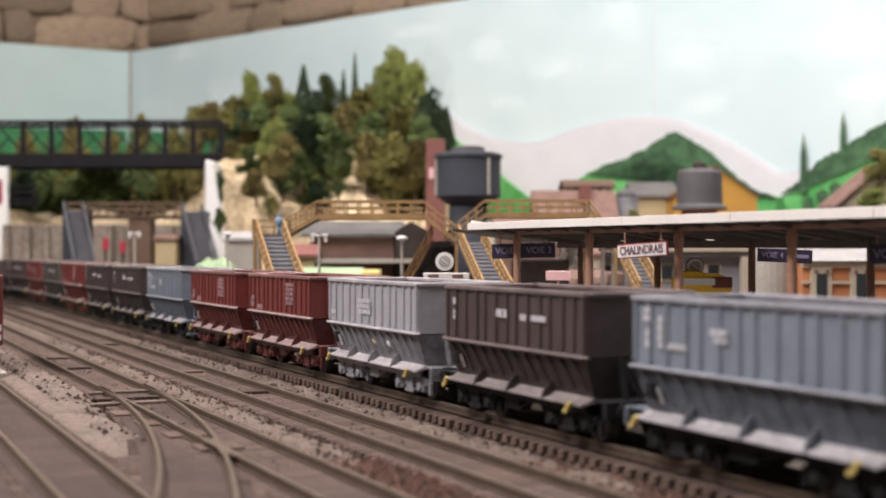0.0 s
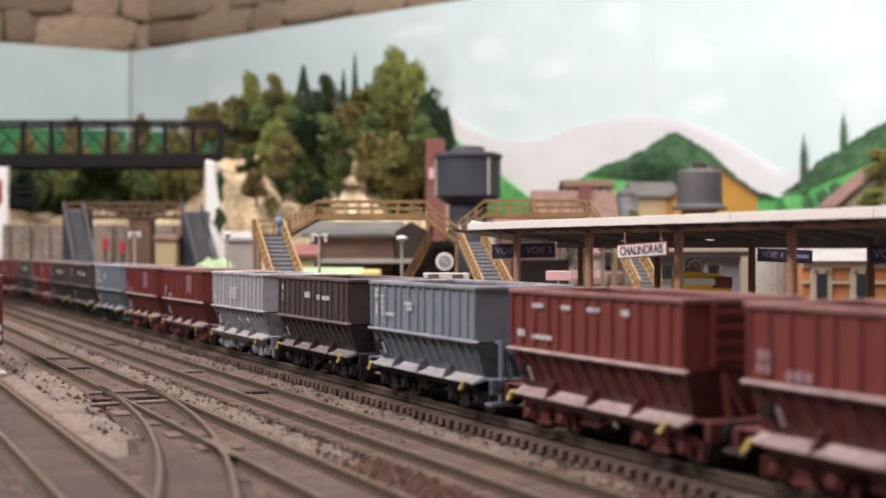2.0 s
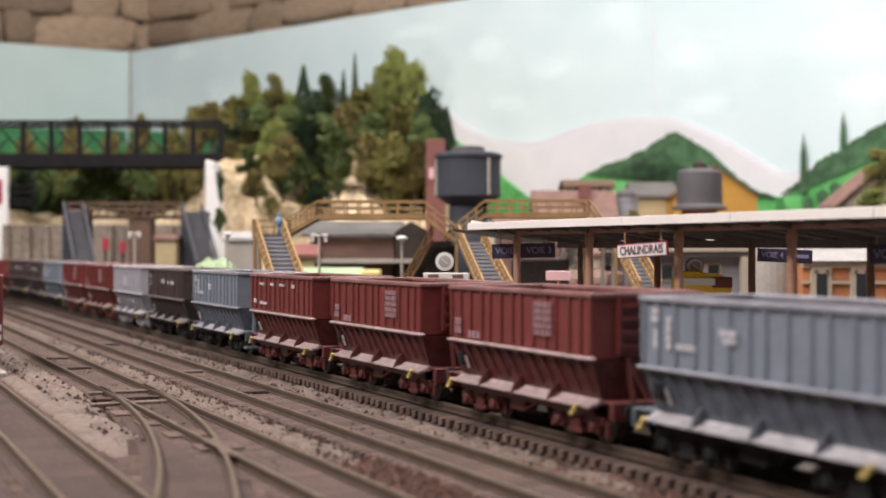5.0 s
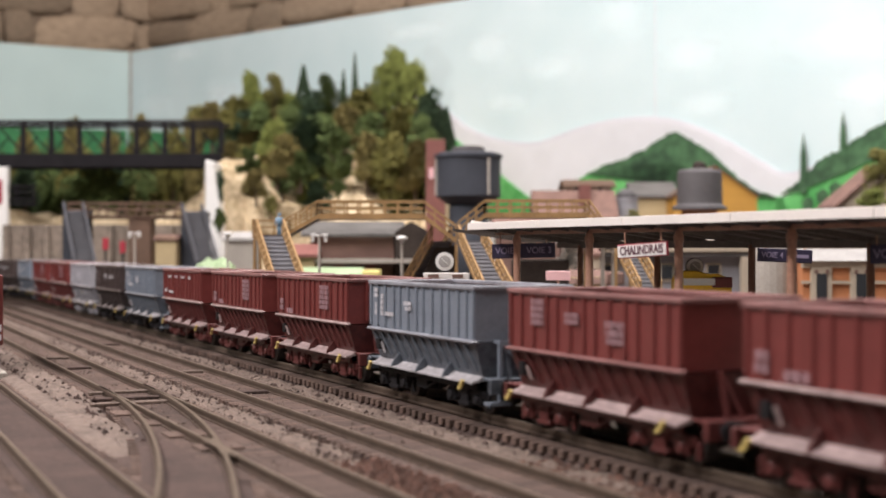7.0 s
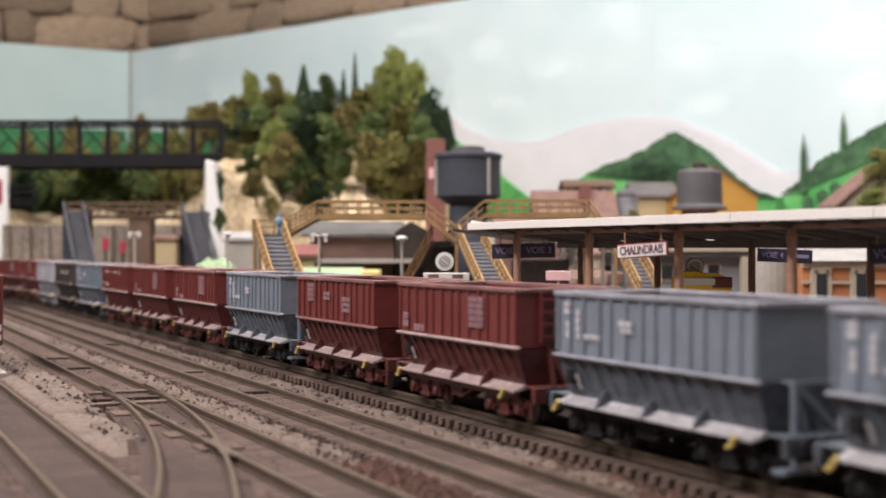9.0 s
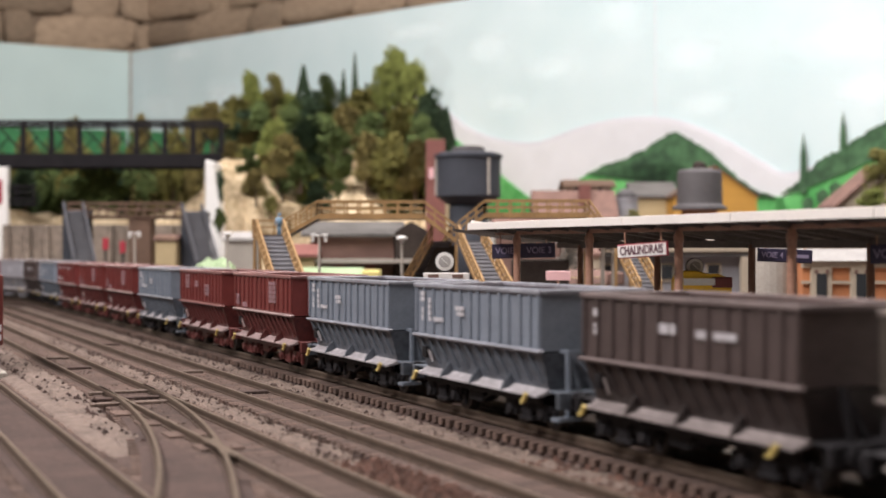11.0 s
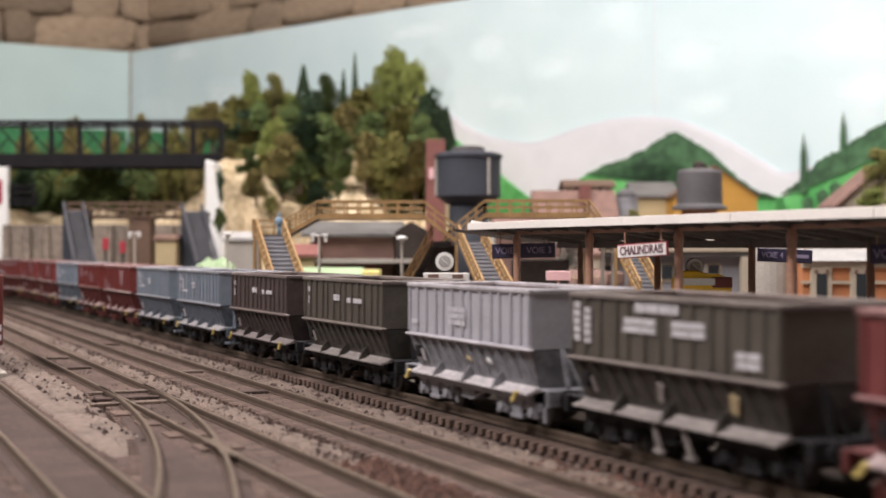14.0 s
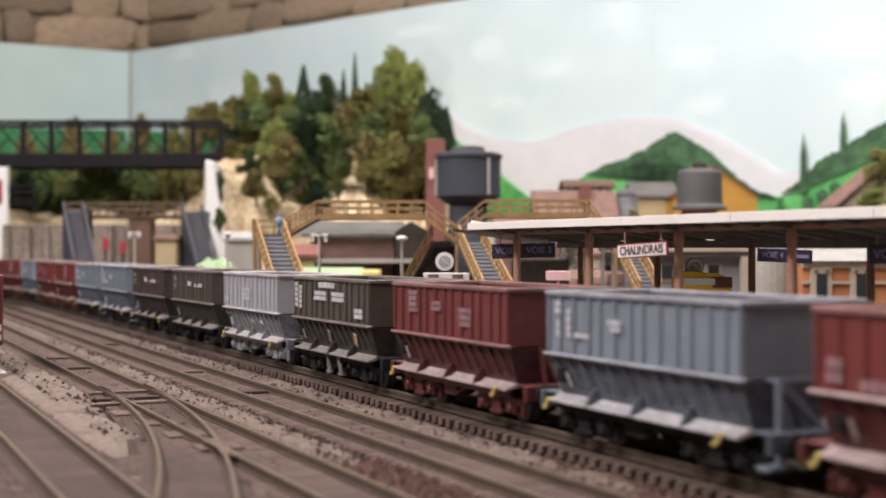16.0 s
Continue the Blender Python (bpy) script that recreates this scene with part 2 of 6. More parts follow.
def ridge(pts, n=9, seed=3, rough=0.0):
    """A smooth skyline through pts with a slight unevenness."""
    rnd, out = random.Random(seed), []
    for i in range(len(pts) - 1):
        p0, p1, p2, p3 = pts[max(i - 1, 0)], pts[i], pts[i + 1], pts[min(i + 2, len(pts) - 1)]
        for j in range(n):
            t = j / n
            q = [0.5 * (2 * b + (c - a) * t + (2 * a - 5 * b + 4 * c - d) * t * t + (3 * b - a - 3 * c + d) * t ** 3) for a, b, c, d in zip(p0, p1, p2, p3)]
            out.append((q[0], q[1] + rnd.uniform(-rough, rough)))
    out.append(pts[-1])
    return out


far_line = [(0.586, 0.290), (0.702, 0.294), (0.758, 0.261), (0.821, 0.224), (0.912, 0.205), (0.997, 0.222), (1.068, 0.230), (1.144, 0.222), (1.216, 0.191), (1.261, 0.164), (1.298, 0.149), (1.369, 0.169), (1.461, 0.197)]
painted("far_hills", ridge(far_line) + [(1.461, 0.032), (0.586, 0.022)], M["hill_edge"], 0.0022, "pale violet painted distant hills on the board")
painted("far_hills", [(u, z - 0.005) for u, z in ridge(far_line)] + [(1.461, 0.030), (0.586, 0.020)], M["far_hill"], 0.0032, "whitish painted distant hills on the board")
painted("green_hill", ridge([(0.768, 0.223), (0.816, 0.192), (0.862, 0.161), (0.921, 0.122)]) + [(0.926, 0.100), (0.768, 0.103)], M["green_hill"], 0.0052, "bright green painted hillside on the board")
painted("green_hill", ridge([(0.978, 0.142), (1.024, 0.163), (1.077, 0.172), (1.144, 0.186), (1.192, 0.164), (1.246, 0.130), (1.291, 0.118)]) + [(1.298, 0.094), (0.969, 0.100)], M["green_hill"], 0.0055, "bright green painted meadow hill on the board")
painted("wooded_hill", ridge([(1.006, 0.158), (1.050, 0.171), (1.094, 0.184), (1.119, 0.197), (1.141, 0.205), (1.164, 0.196), (1.196, 0.176), (1.223, 0.152), (1.254, 0.130), (1.284, 0.117)], 9, 4, 0.002)
        + [(1.223, 0.124), (1.184, 0.150), (1.144, 0.166), (1.085, 0.167), (1.046, 0.162)], M["dark_hill"], 0.0075, "dark green painted wooded hilltop on the board")
painted("green_hill", ridge([(1.284, 0.117), (1.327, 0.131), (1.369, 0.146), (1.414, 0.170), (1.461, 0.197)]) + [(1.461, 0.092), (1.276, 0.095)], M["green_hill"], 0.0055, "bright green painted slope on the board")
painted("wooded_hill", ridge([(1.287, 0.122), (1.313, 0.140), (1.338, 0.161), (1.369, 0.177), (1.396, 0.193), (1.414, 0.200), (1.461, 0.222)], 9, 7, 0.0025)
        + [(1.461, 0.178), (1.414, 0.164), (1.362, 0.143), (1.320, 0.128)], M["dark_hill"], 0.0075, "dark green painted wooded slope on the board")
for u, z, w in ((1.318, 0.152) + (0.0045,), (1.367, 0.175) + (0.0045,)):
    painted("painted_cypress", [(u - w, z - 0.03), (u + w, z - 0.03), (u + w * 0.8, z + 0.015), (u, z + 0.042), (u - w * 0.8, z + 0.015)], M["dark_hill"], 0.0095, "dark green painted cypress on the board")
for u, z in ((1.323, 0.110), (1.341, 0.119), (1.357, 0.127)):
    painted("painted_shrub", [(u - 0.006, z - 0.008), (u + 0.006, z - 0.009), (u + 0.007, z + 0.004), (u, z + 0.009), (u - 0.007, z + 0.003)], M["dark_hill"], 0.0085, "small dark painted shrub on the board")

# soft-edged clouds, each a thin patch of paint
cloud_mat = bpy.data.materials.new("cloud_wash")
cloud_mat.use_nodes = True
_n = cloud_mat.node_tree
_p = _n.nodes["Principled BSDF"]
_p.inputs["Base Color"].default_value = (0.86, 0.86, 0.86, 1)
_p.inputs["Roughness"].default_value = 0.85
_t, _g, _z = _n.nodes.new("ShaderNodeTexCoord"), _n.nodes.new("ShaderNodeTexGradient"), _n.nodes.new("ShaderNodeTexNoise")
_g.gradient_type = "SPHERICAL"
_z.inputs["Scale"].default_value = 3.0
_n.links.new(_t.outputs["Object"], _z.inputs["Vector"])
_sh = _n.nodes.new("ShaderNodeVectorMath")
_sh.operation = "SUBTRACT"
_sh.inputs[1].default_value = (0.5, 0.5, 0.5)
_n.links.new(_z.outputs["Color"], _sh.inputs[0])
_sc = _n.nodes.new("ShaderNodeVectorMath")
_sc.operation = "MULTIPLY_ADD"
_sc.inputs[1].default_value = (0.7, 0.0, 0.7)
_n.links.new(_sh.outputs[0], _sc.inputs[0])
_n.links.new(_t.outputs["Object"], _sc.inputs[2])
_n.links.new(_sc.outputs[0], _g.inputs["Vector"])
_r = _n.nodes.new("ShaderNodeMapRange")
_r.inputs["From Min"].default_value, _r.inputs["From Max"].default_value, _r.inputs["To Max"].default_value = 0.0, 0.8, 0.09
_n.links.new(_g.outputs["Fac"], _r.inputs["Value"])
_n.links.new(_r.outputs["Result"], _p.inputs["Alpha"])
for (u, z), w, h in (((0.072, 0.316), 0.075, 0.030), ((0.834, 0.343), 0.045, 0.030), ((0.875, 0.263), 0.045, 0.018), ((0.945, 0.308), 0.05, 0.022), ((1.059, 0.365), 0.045, 0.03),
                     ((1.160, 0.303), 0.05, 0.028), ((1.184, 0.239), 0.05, 0.022), ((1.362, 0.301), 0.095, 0.034), ((1.396, 0.243), 0.05, 0.022), ((0.266, 0.324), 0.06, 0.02),
                     ((0.160, 0.402), 0.05, 0.018), ((0.702, 0.383), 0.06, 0.016)):
    b = B()
    box(b, (0, 0, 0), (2, 0.02, 2))
    o = single("painted_cloud", b, cloud_mat, BOARD_R @ pose(u, -0.0016, z) @ Matrix.Diagonal((w, 0.02, h, 1)), "small soft white painted cloud on the board", "painted scenery", kind="structure")
    o.visible_shadow = False

# airbrushed dark smudge beside the hill
smudge = cloud_mat.copy()
smudge.name = "smudge_wash"
smudge.node_tree.nodes["Principled BSDF"].inputs["Base Color"].default_value = (0.10, 0.12, 0.11, 1)
bm = B()
box(bm, (0, 0, 0), (2, 0.02, 2))
_u, _w = (0.734, 0.279)
o = single("painted_smudge", bm, smudge, BOARD_R @ pose(_u, -0.0030, _w) @ Matrix.Diagonal((0.045, 0.02, 0.095, 1)), "soft dark grey painted smudge on the board", "painted scenery", kind="structure")
o.visible_shadow = False

# room: stone wall behind the boards; plain unseen walls, floor and ceiling for bounce
bm = B()
box(bm, (1.6, 0.14, 0.3), (3.5, 0.10, 2.4))
wall_stone_east = single("wall_north", bm, M["mortar"], BOARD_R, "old rubble stone wall behind the painted board", "wall", kind="structure")
bm = B()
box(bm, (-0.9, 0.14, 0.3), (1.9, 0.10, 2.4))
wall_stone_west = single("wall_corner", bm, M["mortar"], BOARD_L, "old rubble stone wall behind the painted board", "wall", kind="structure")
# unseen surfaces, added so that pale plaster bounces fill light
for nm, c, s in (("wall_south", (0.2, -1.6, 0.3), (4.6, 0.1, 2.4)), ("wall_left", (-2.0, 0.2, 0.3), (0.1, 3.6, 2.4)), ("wall_right", (2.3, -0.3, 0.3), (0.1, 2.6, 2.4)),
                 ("room_floor", (0.1, 0.6, -0.95), (4.6, 4.6, 0.1)), ("ceiling", (0.1, 0.6, 1.55), (4.6, 4.6, 0.1))):
    bm = B()
    box(bm, c, s)
    single(nm, bm, M["plaster"], I4, "unseen plain cream plastered room surface for bounced light", nm.split("_")[0], kind="structure")

# the ground of the layout: one sheet on a deep base
bm = B()
pts = [(-1.9, -1.4), (1.9, -1.4), (1.9, 0.32), (-0.576, 2.394), (-1.9, 1.67)]
prism(bm, pts, -0.06, 0.0, axis="z")
ground = single("ground", bm, M["ballast"], I4, "brown ballast ground of the model railway", "ground", kind="structure")


# ---- tracks ----
def bank(d0, d1, s0, s1, z0, z1, material, label, seed, lump=0.0018):
    """A lumpy bank of spread ballast with ragged edges; z0 and z1 are its heights along the two sides."""
    rnd, b = random.Random(seed), B()
    n, k = int((s1 - s0) / 0.0022), 9
    rows = []
    for i in range(n + 1):
        s = s0 + (s1 - s0) * i / n
        fade = min(1, (s1 - s) / 0.03, (s - s0) / 0.03)
        a = d0 + 0.0016 * noise.noise(Vector((s * 160, seed, 0))) + rnd.uniform(-1, 1) * 0.0004
        c = d1 + 0.0016 * noise.noise(Vector((s * 160, seed, 7))) + rnd.uniform(-1, 1) * 0.0004
        row = []
        for j in range(k + 1):
            u = j / k
            d = a + (c - a) * u
            z = z0 + (z1 - z0) * u
            z += lump * (0.9 * noise.noise(Vector((d * 260, s * 210, seed))) + 0.6 * noise.noise(Vector((d * 700, s * 620, seed + 3)))) + 0.0005 * math.sin(math.pi * u)
            row.append(b.verts.new((d, s, 0.0003 if j in (0, k) and min(z0, z1) < 0.003 and (j == 0 or z1 < 0.003) else max(0.0004, z * max(fade, 0.2)))))
        rows.append(row)
    for r, q in zip(rows, rows[1:]):
        for j in range(k):
            b.faces.new((r[j], r[j + 1], q[j + 1], q[j]))
    bmesh.ops.recalc_face_normals(b, faces=b.faces[:])
    return single("ballast_bank", b, material, TRACK, label, "ballast", kind="structure", smooth=True)


bank(0.1585, 0.1688, 0.22, 1.28, 0.0019, 0.0022, M["ballast_pale"], "pale brown ballast bank between two tracks", 2)
bank(0.1165, 0.1280, 0.305, 1.28, 0.0024, 0.0011, M["ballast_pale"], "pale brown lumpy ballast bank between two tracks", 3)
bank(0.0735, 0.0868, 0.455, 1.10, 0.0030, 0.0028, M["bank"], "pale brown lumpy ballast bank beside a siding", 4, 0.0022)
bank(0.0655, 0.0740, 0.335, 1.10, 0.0024, 0.0026, M["bank"], "smooth pale dust strip beside a siding rail", 5, 0.0003)
bank(0.0700, 0.0820, 0.350, 0.50, 0.0026, 0.0022, M["bank"], "pale brown ballast heap by the turnout", 6, 0.0020)


def chips(d0, d1, s0, s1, n, seed, size=0.0009, look_of="stone_chip", height=0.0020):
    rnd = random.Random(seed)
    vs, fs = [], []
    for _ in range(n):
        d, s, r = rnd.uniform(d0, d1), rnd.uniform(s0, s1), size * rnd.uniform(0.5, 1.5)
        z = height + rnd.uniform(-0.0006, 0.0008)
        k = len(vs)
        a = rnd.uniform(0, 2)
        for j in range(3):
            vs.append((d + r * math.cos(a + 2.09 * j), s + r * math.sin(a + 2.09 * j), z - r * 0.5))
        vs.append((d + rnd.uniform(-r, r) * 0.3, s + rnd.uniform(-r, r) * 0.3, z + r * 0.6))
        fs += [(k, k + 1, k + 3), (k + 1, k + 2, k + 3), (k + 2, k, k + 3)]
    me = bpy.data.meshes.new("ballast_chips")
    me.from_pydata(vs, [], fs)
    me.materials.append(M[look_of])
    o = new("ballast_chips", me)
    o.matrix_world = TRACK
    return tagged(o, "loose brown ballast chips between the tracks", "gravel", kind="stuff")


for d0, d1, seed in ((0.159, 0.1685, 1), (0.117, 0.129, 2), (0.074, 0.086, 3), (0.098, 0.106, 4), (0.139, 0.148, 5)):
    chips(d0, d1, 0.46 if seed == 3 else 0.31, 0.8, 900 if seed < 4 else 300, seed, 0.0006)

for d0, d1, s0, n, seed in ((0.0740, 0.0862, 0.46, 200, 21), (0.0715, 0.0815, 0.36, 90, 22), (0.1175, 0.1260, 0.31, 260, 23), (0.1595, 0.1670, 0.25, 200, 24)):
    chips(d0, d1, s0, 0.80, n, seed, 0.0009, "bed", 0.0032 if d0 < 0.1 else 0.0024)
chips(0.1105, 0.1300, 0.06, 0.31, 3200, 9, 0.0008, "rust_chip")
chips(0.1560, 0.1700, 0.06, 0.29, 2200, 10, 0.0008, "rust_chip")

bm = B()
box(bm, (0, 0, 0.001), (0.030, 0.0027, 0.0022))
sleeper_mesh = finish(bm, "sleeper", M["sleeper"], 0.0002)


def rail_part(parent, line, name="rail", lift=0.0):
    """A rail with foot, web and a worn head along a line of track-space points."""
    b, h = B(), B()
    for p, q in zip(line, line[1:]):
        a, c = Vector((*p, lift)), Vector((*q, lift))
        up = Vector((0, 0, 1))
        bar(b, a + up * 0.0023, c + up * 0.0023, 0.0021, 0.0004)
        bar(b, a + up * (0.0031 - lift * 0.11), c + up * (0.0031 - lift * 0.11), 0.0006, 0.0016 + lift * 0.22)
        bar(h, a + up * 0.0041, c + up * 0.0041, 0.0011, 0.0008)
    r = part(name, b, M["rail"], parent)
    part("rail_head", h, M["rail_head"], r, "worn bare metal rail head")
    return r


BEND, HUB = 1.28, -0.265          # the straight ends here; the curve turns about this line


def along(d, p):
    """Track-space place and extra heading at the length p on the line at offset d: straight, a half circle, straight back."""
    r = d - HUB
    if p <= BEND:
        return d, p, 0.0
    a = (p - BEND) / r
    if a <= math.pi:
        return HUB + r * math.cos(a), BEND + r * math.sin(a), math.degrees(a)
    return HUB - r, BEND - (p - BEND - math.pi * r), 180.0


def main_track(d, s0, length, near0, near1, label, fill=0.0020, lift=0.0):
    t = thing("track", TRACK, label, "railway track", "parallel tracks", "structure")
    s1 = BEND + math.pi * (d - HUB) + length
    line = [s0, BEND] + [BEND + (d - HUB) * math.pi * k / 30 for k in range(1, 31)] + [s1]
    for e in (-0.00825, 0.00825):
        pts = []
        for p in line:
            x, y, h = along(d, p)
            pts.append((x + e * math.cos(radians(h)), y + e * math.sin(radians(h))))
        rail_part(t, pts, lift=lift)
    bed, w, base = B(), 0.0122, lift * 0.80
    rows = []
    for p in line:
        x, y, h = along(d, p)
        c, n = math.cos(radians(h)), math.sin(radians(h))
        rows.append([bed.verts.new((x + e * c, y + e * n, z)) for e, z in ((-w - 0.0008 - lift, -0.0002), (-w, fill + base), (w, fill + base), (w + 0.0008 + lift, -0.0002))])
    for r, q in zip(rows, rows[1:]):
        for k in range(3):
            bed.faces.new((r[k], r[k + 1], q[k + 1], q[k]))
    bmesh.ops.recalc_face_normals(bed, faces=bed.faces[:])
    part("track_bed", bed, M["bed"], t, "dusty brown ballast filling")
    vs, fs = [], []
    s, rnd = s0, random.Random(int(d * 1e4))
    while s < s1:
        x, y, h = along(d, s)
        m = pose(x + rnd.uniform(-0.0003, 0.0003), y, base, 0, 0, h + rnd.uniform(-1, 1))
        if near0 < s < near1:
            o = new("sleeper", sleeper_mesh)
            o.parent = t
            o.matrix_basis = m
        else:
            k = len(vs)
            vs += [tuple(m @ Vector((sx * 0.015, sy * 0.00155, sz))) for sz in (0.0, 0.0021) for sx, sy in ((-1, -1), (1, -1), (1, 1), (-1, 1))]
            fs += [tuple(k + i for i in f) for f in ((4, 5, 6, 7), (0, 1, 5, 4), (1, 2, 6, 5), (2, 3, 7, 6), (3, 0, 4, 7))]
        s += 0.0051
    me = bpy.data.meshes.new("far_sleepers")
    me.from_pydata(vs, [], fs)
    me.materials.append(M["sleeper"])
    o = new("far_sleepers", me)
    o.parent = t
    tagged(o, kind="stuff")
    return t


main_track(0.185, -1.4, 0.7, 0.22, 1.2, "weathered main line track under the ore train", lift=RAISED)
main_track(0.1436, -1.4, 0.7, 0.2, 1.2, "weathered empty main line track with dark sleepers")
main_track(0.1018, -1.4, 0.7, 0.2, 1.2, "weathered track with a turnout in brown ballast")
main_track(0.0527, -1.4, 0.7, 0.15, 0.9, "weathered siding track with brown rails", 0.00225)

branch = thing("track", TRACK, "curved diverging turnout track in brown ballast", "railway track", "parallel tracks", "structure")
curve = [(0.1018 - 0.59 * (0.5 - s) ** 2, s) for s in [0.5 - 0.0125 * i for i in range(46)]]
for e in (-0.00825, 0.00825):
    rail_part(branch, [(c[0] + e * math.cos(1.18 * (0.5 - c[1])), c[1] - e * math.sin(1.18 * (0.5 - c[1]))) for c in curve])
for i in range(60):
    s = 0.44 - 0.0062 * i
    o = new("sleeper", sleeper_mesh)
    o.parent = branch
    o.matrix_basis = pose(0.1018 - 0.59 * (0.5 - s) ** 2, s, -0.0001, 0, 0, -math.degrees(1.18 * (0.5 - s)))
bm = B()
for k in range(4):
    box(bm, (0.0905 + 0.002 * k, 0.43 - 0.028 * k, 0.0022), (0.012, 0.011, 0.0012))
part("turnout_plate", bm, M["sleeper"], branch, "dark plates between the turnout rails", 0.0002)
for k, (d, s, w) in enumerate(((0.099, 0.455, 0.034), (0.100, 0.470, 0.030), (0.101, 0.492, 0.026), (0.1018, 0.60, 0.013), (0.1018, 0.66, 0.013), (0.1436, 0.47, 0.013), (0.1436, 0.56, 0.011), (0.1436, 0.74, 0.012))):
    bm = B()
    box(bm, (d, s, 0.0026), (w, 0.0036, 0.0012))
    part("plank", bm, M["bed"] if k % 2 else M["ballast_pale"], branch, "weathered plank across the rails", 0.0002)
bm = B()
bar(bm, (0.0935, 0.348, 0.00425), (0.0935, 0.316, 0.00425), 0.0022, 0.0007)
bar(bm, (0.0908, 0.318, 0.00428), (0.0958, 0.348, 0.00428), 0.0016, 0.0006)
part("frog", bm, M["rail_head"], branch, "bare metal turnout crossing")

bed = B()
edge = [[(c[0] + e * math.cos(1.18 * (0.5 - c[1])), c[1] - e * math.sin(1.18 * (0.5 - c[1]))) for c in curve] for e in (-0.0125, 0.0125)]
for i in range(len(curve) - 1):
    vs = [bed.verts.new((*p, 0.0016)) for p in (edge[0][i], edge[1][i], edge[1][i + 1], edge[0][i + 1])]
    bed.faces.new(vs)
bmesh.ops.remove_doubles(bed, verts=bed.verts[:], dist=1e-6)
bmesh.ops.solidify(bed, geom=bed.faces[:], thickness=0.0005)
part("track_bed", bed, M["bed"], branch, "dusty brown ballast filling")


# dusty fill on the near side of the turnout
bm = B()
rnd = random.Random(9)
nx, ny = 60, 120
vv = [[bm.verts.new((-0.06 + 0.152 * i / nx, -0.12 + 0.47 * j / ny + (0.02 * noise.noise(Vector((i * 0.3, 0, 4))) if j == ny else 0), 0.0016 + 0.0006 * noise.noise(Vector((i * 0.5, j * 0.3, 2)))) if 0 < i < nx and j < ny else (-0.06 + 0.152 * i / nx, -0.12 + 0.47 * j / ny, 0.0002)) for j in range(ny + 1)] for i in range(nx + 1)]
for i in range(nx):
    for j in range(ny):
        bm.faces.new((vv[i][j], vv[i + 1][j], vv[i + 1][j + 1], vv[i][j + 1]))
single("ballast_fill", bm, M["bed"], TRACK, "dusty brown ground between the turnout tracks", "ground", kind="structure")

# low concrete edge beside the siding
bm = B()
box(bm, (0.0655, 0.585, 0.0020), (0.006, 0.034, 0.006))
single("kerb_block", bm, M["concrete"], TRACK, "pale concrete block beside the siding", "kerb", bevel=0.0006)

# ---- the ore train ----
HL = 0.0397                       # half length of a wagon body
HW = 0.0160                       # half width
TOP, LIP, SILL = 0.0377, 0.0216, 0.0106      # heights above the rail: rim, waist, chute


def bogie(parent, y, paint):
    bg = B()
    for e in (-1, 1):
        box(bg, (e * 0.0118, y, 0.0058), (0.0014, 0.024, 0.0022))
        for k in (-0.0085, 0.0085):
            box(bg, (e * 0.0122, y + k, 0.0050), (0.0018, 0.0042, 0.0046))
            tube(bg, (e * 0.0125, y + k, 0.0044), (e * 0.0140, y + k, 0.0044), 0.0015, n=10)
            bar(bg, (e * 0.0121, y + k * 0.75, 0.0036), (e * 0.0121, y + k * 0.35, 0.0062), 0.0009)
        for k in (-0.0016, 0.0, 0.0016):
            tube(bg, (e * 0.0127, y + k, 0.0030), (e * 0.0127, y + k, 0.0066), 0.0008, n=8)
        box(bg, (e * 0.0124, y, 0.0070), (0.0022, 0.0070, 0.0014))
        box(bg, (e * 0.0124, y, 0.0026), (0.0020, 0.0066, 0.0012))
        for k in (-0.0132, 0.0132):
            box(bg, (e * 0.0115, y + k, 0.0040), (0.0012, 0.0012, 0.0042))
    box(bg, (0, y, 0.0062), (0.022, 0.006, 0.003))
    o = part("bogie", bg, paint, parent, bevel=0.0002)
    for k in (-0.0085, 0.0085):
        w = B()
        tube(w, (-0.0092, y + k, 0.0048), (0.0092, y + k, 0.0048), 0.001, n=8)
        for e in (-1, 1):
            tube(w, (e * 0.0076, y + k, 0.0048), (e * 0.0094, y + k, 0.0048), 0.0048, n=22)
            tube(w, (e * 0.0066, y + k, 0.0048), (e * 0.0076, y + k, 0.0048), 0.0053, n=22)
        part("wheelset", w, M["wheel"], o, "dark steel wheels on an axle")
    return o


def place_all(first, poses):
    """The first part takes the first pose, its copies the rest."""
    first.matrix_basis = poses[0]
    for m in poses[1:]:
        again(first, m)


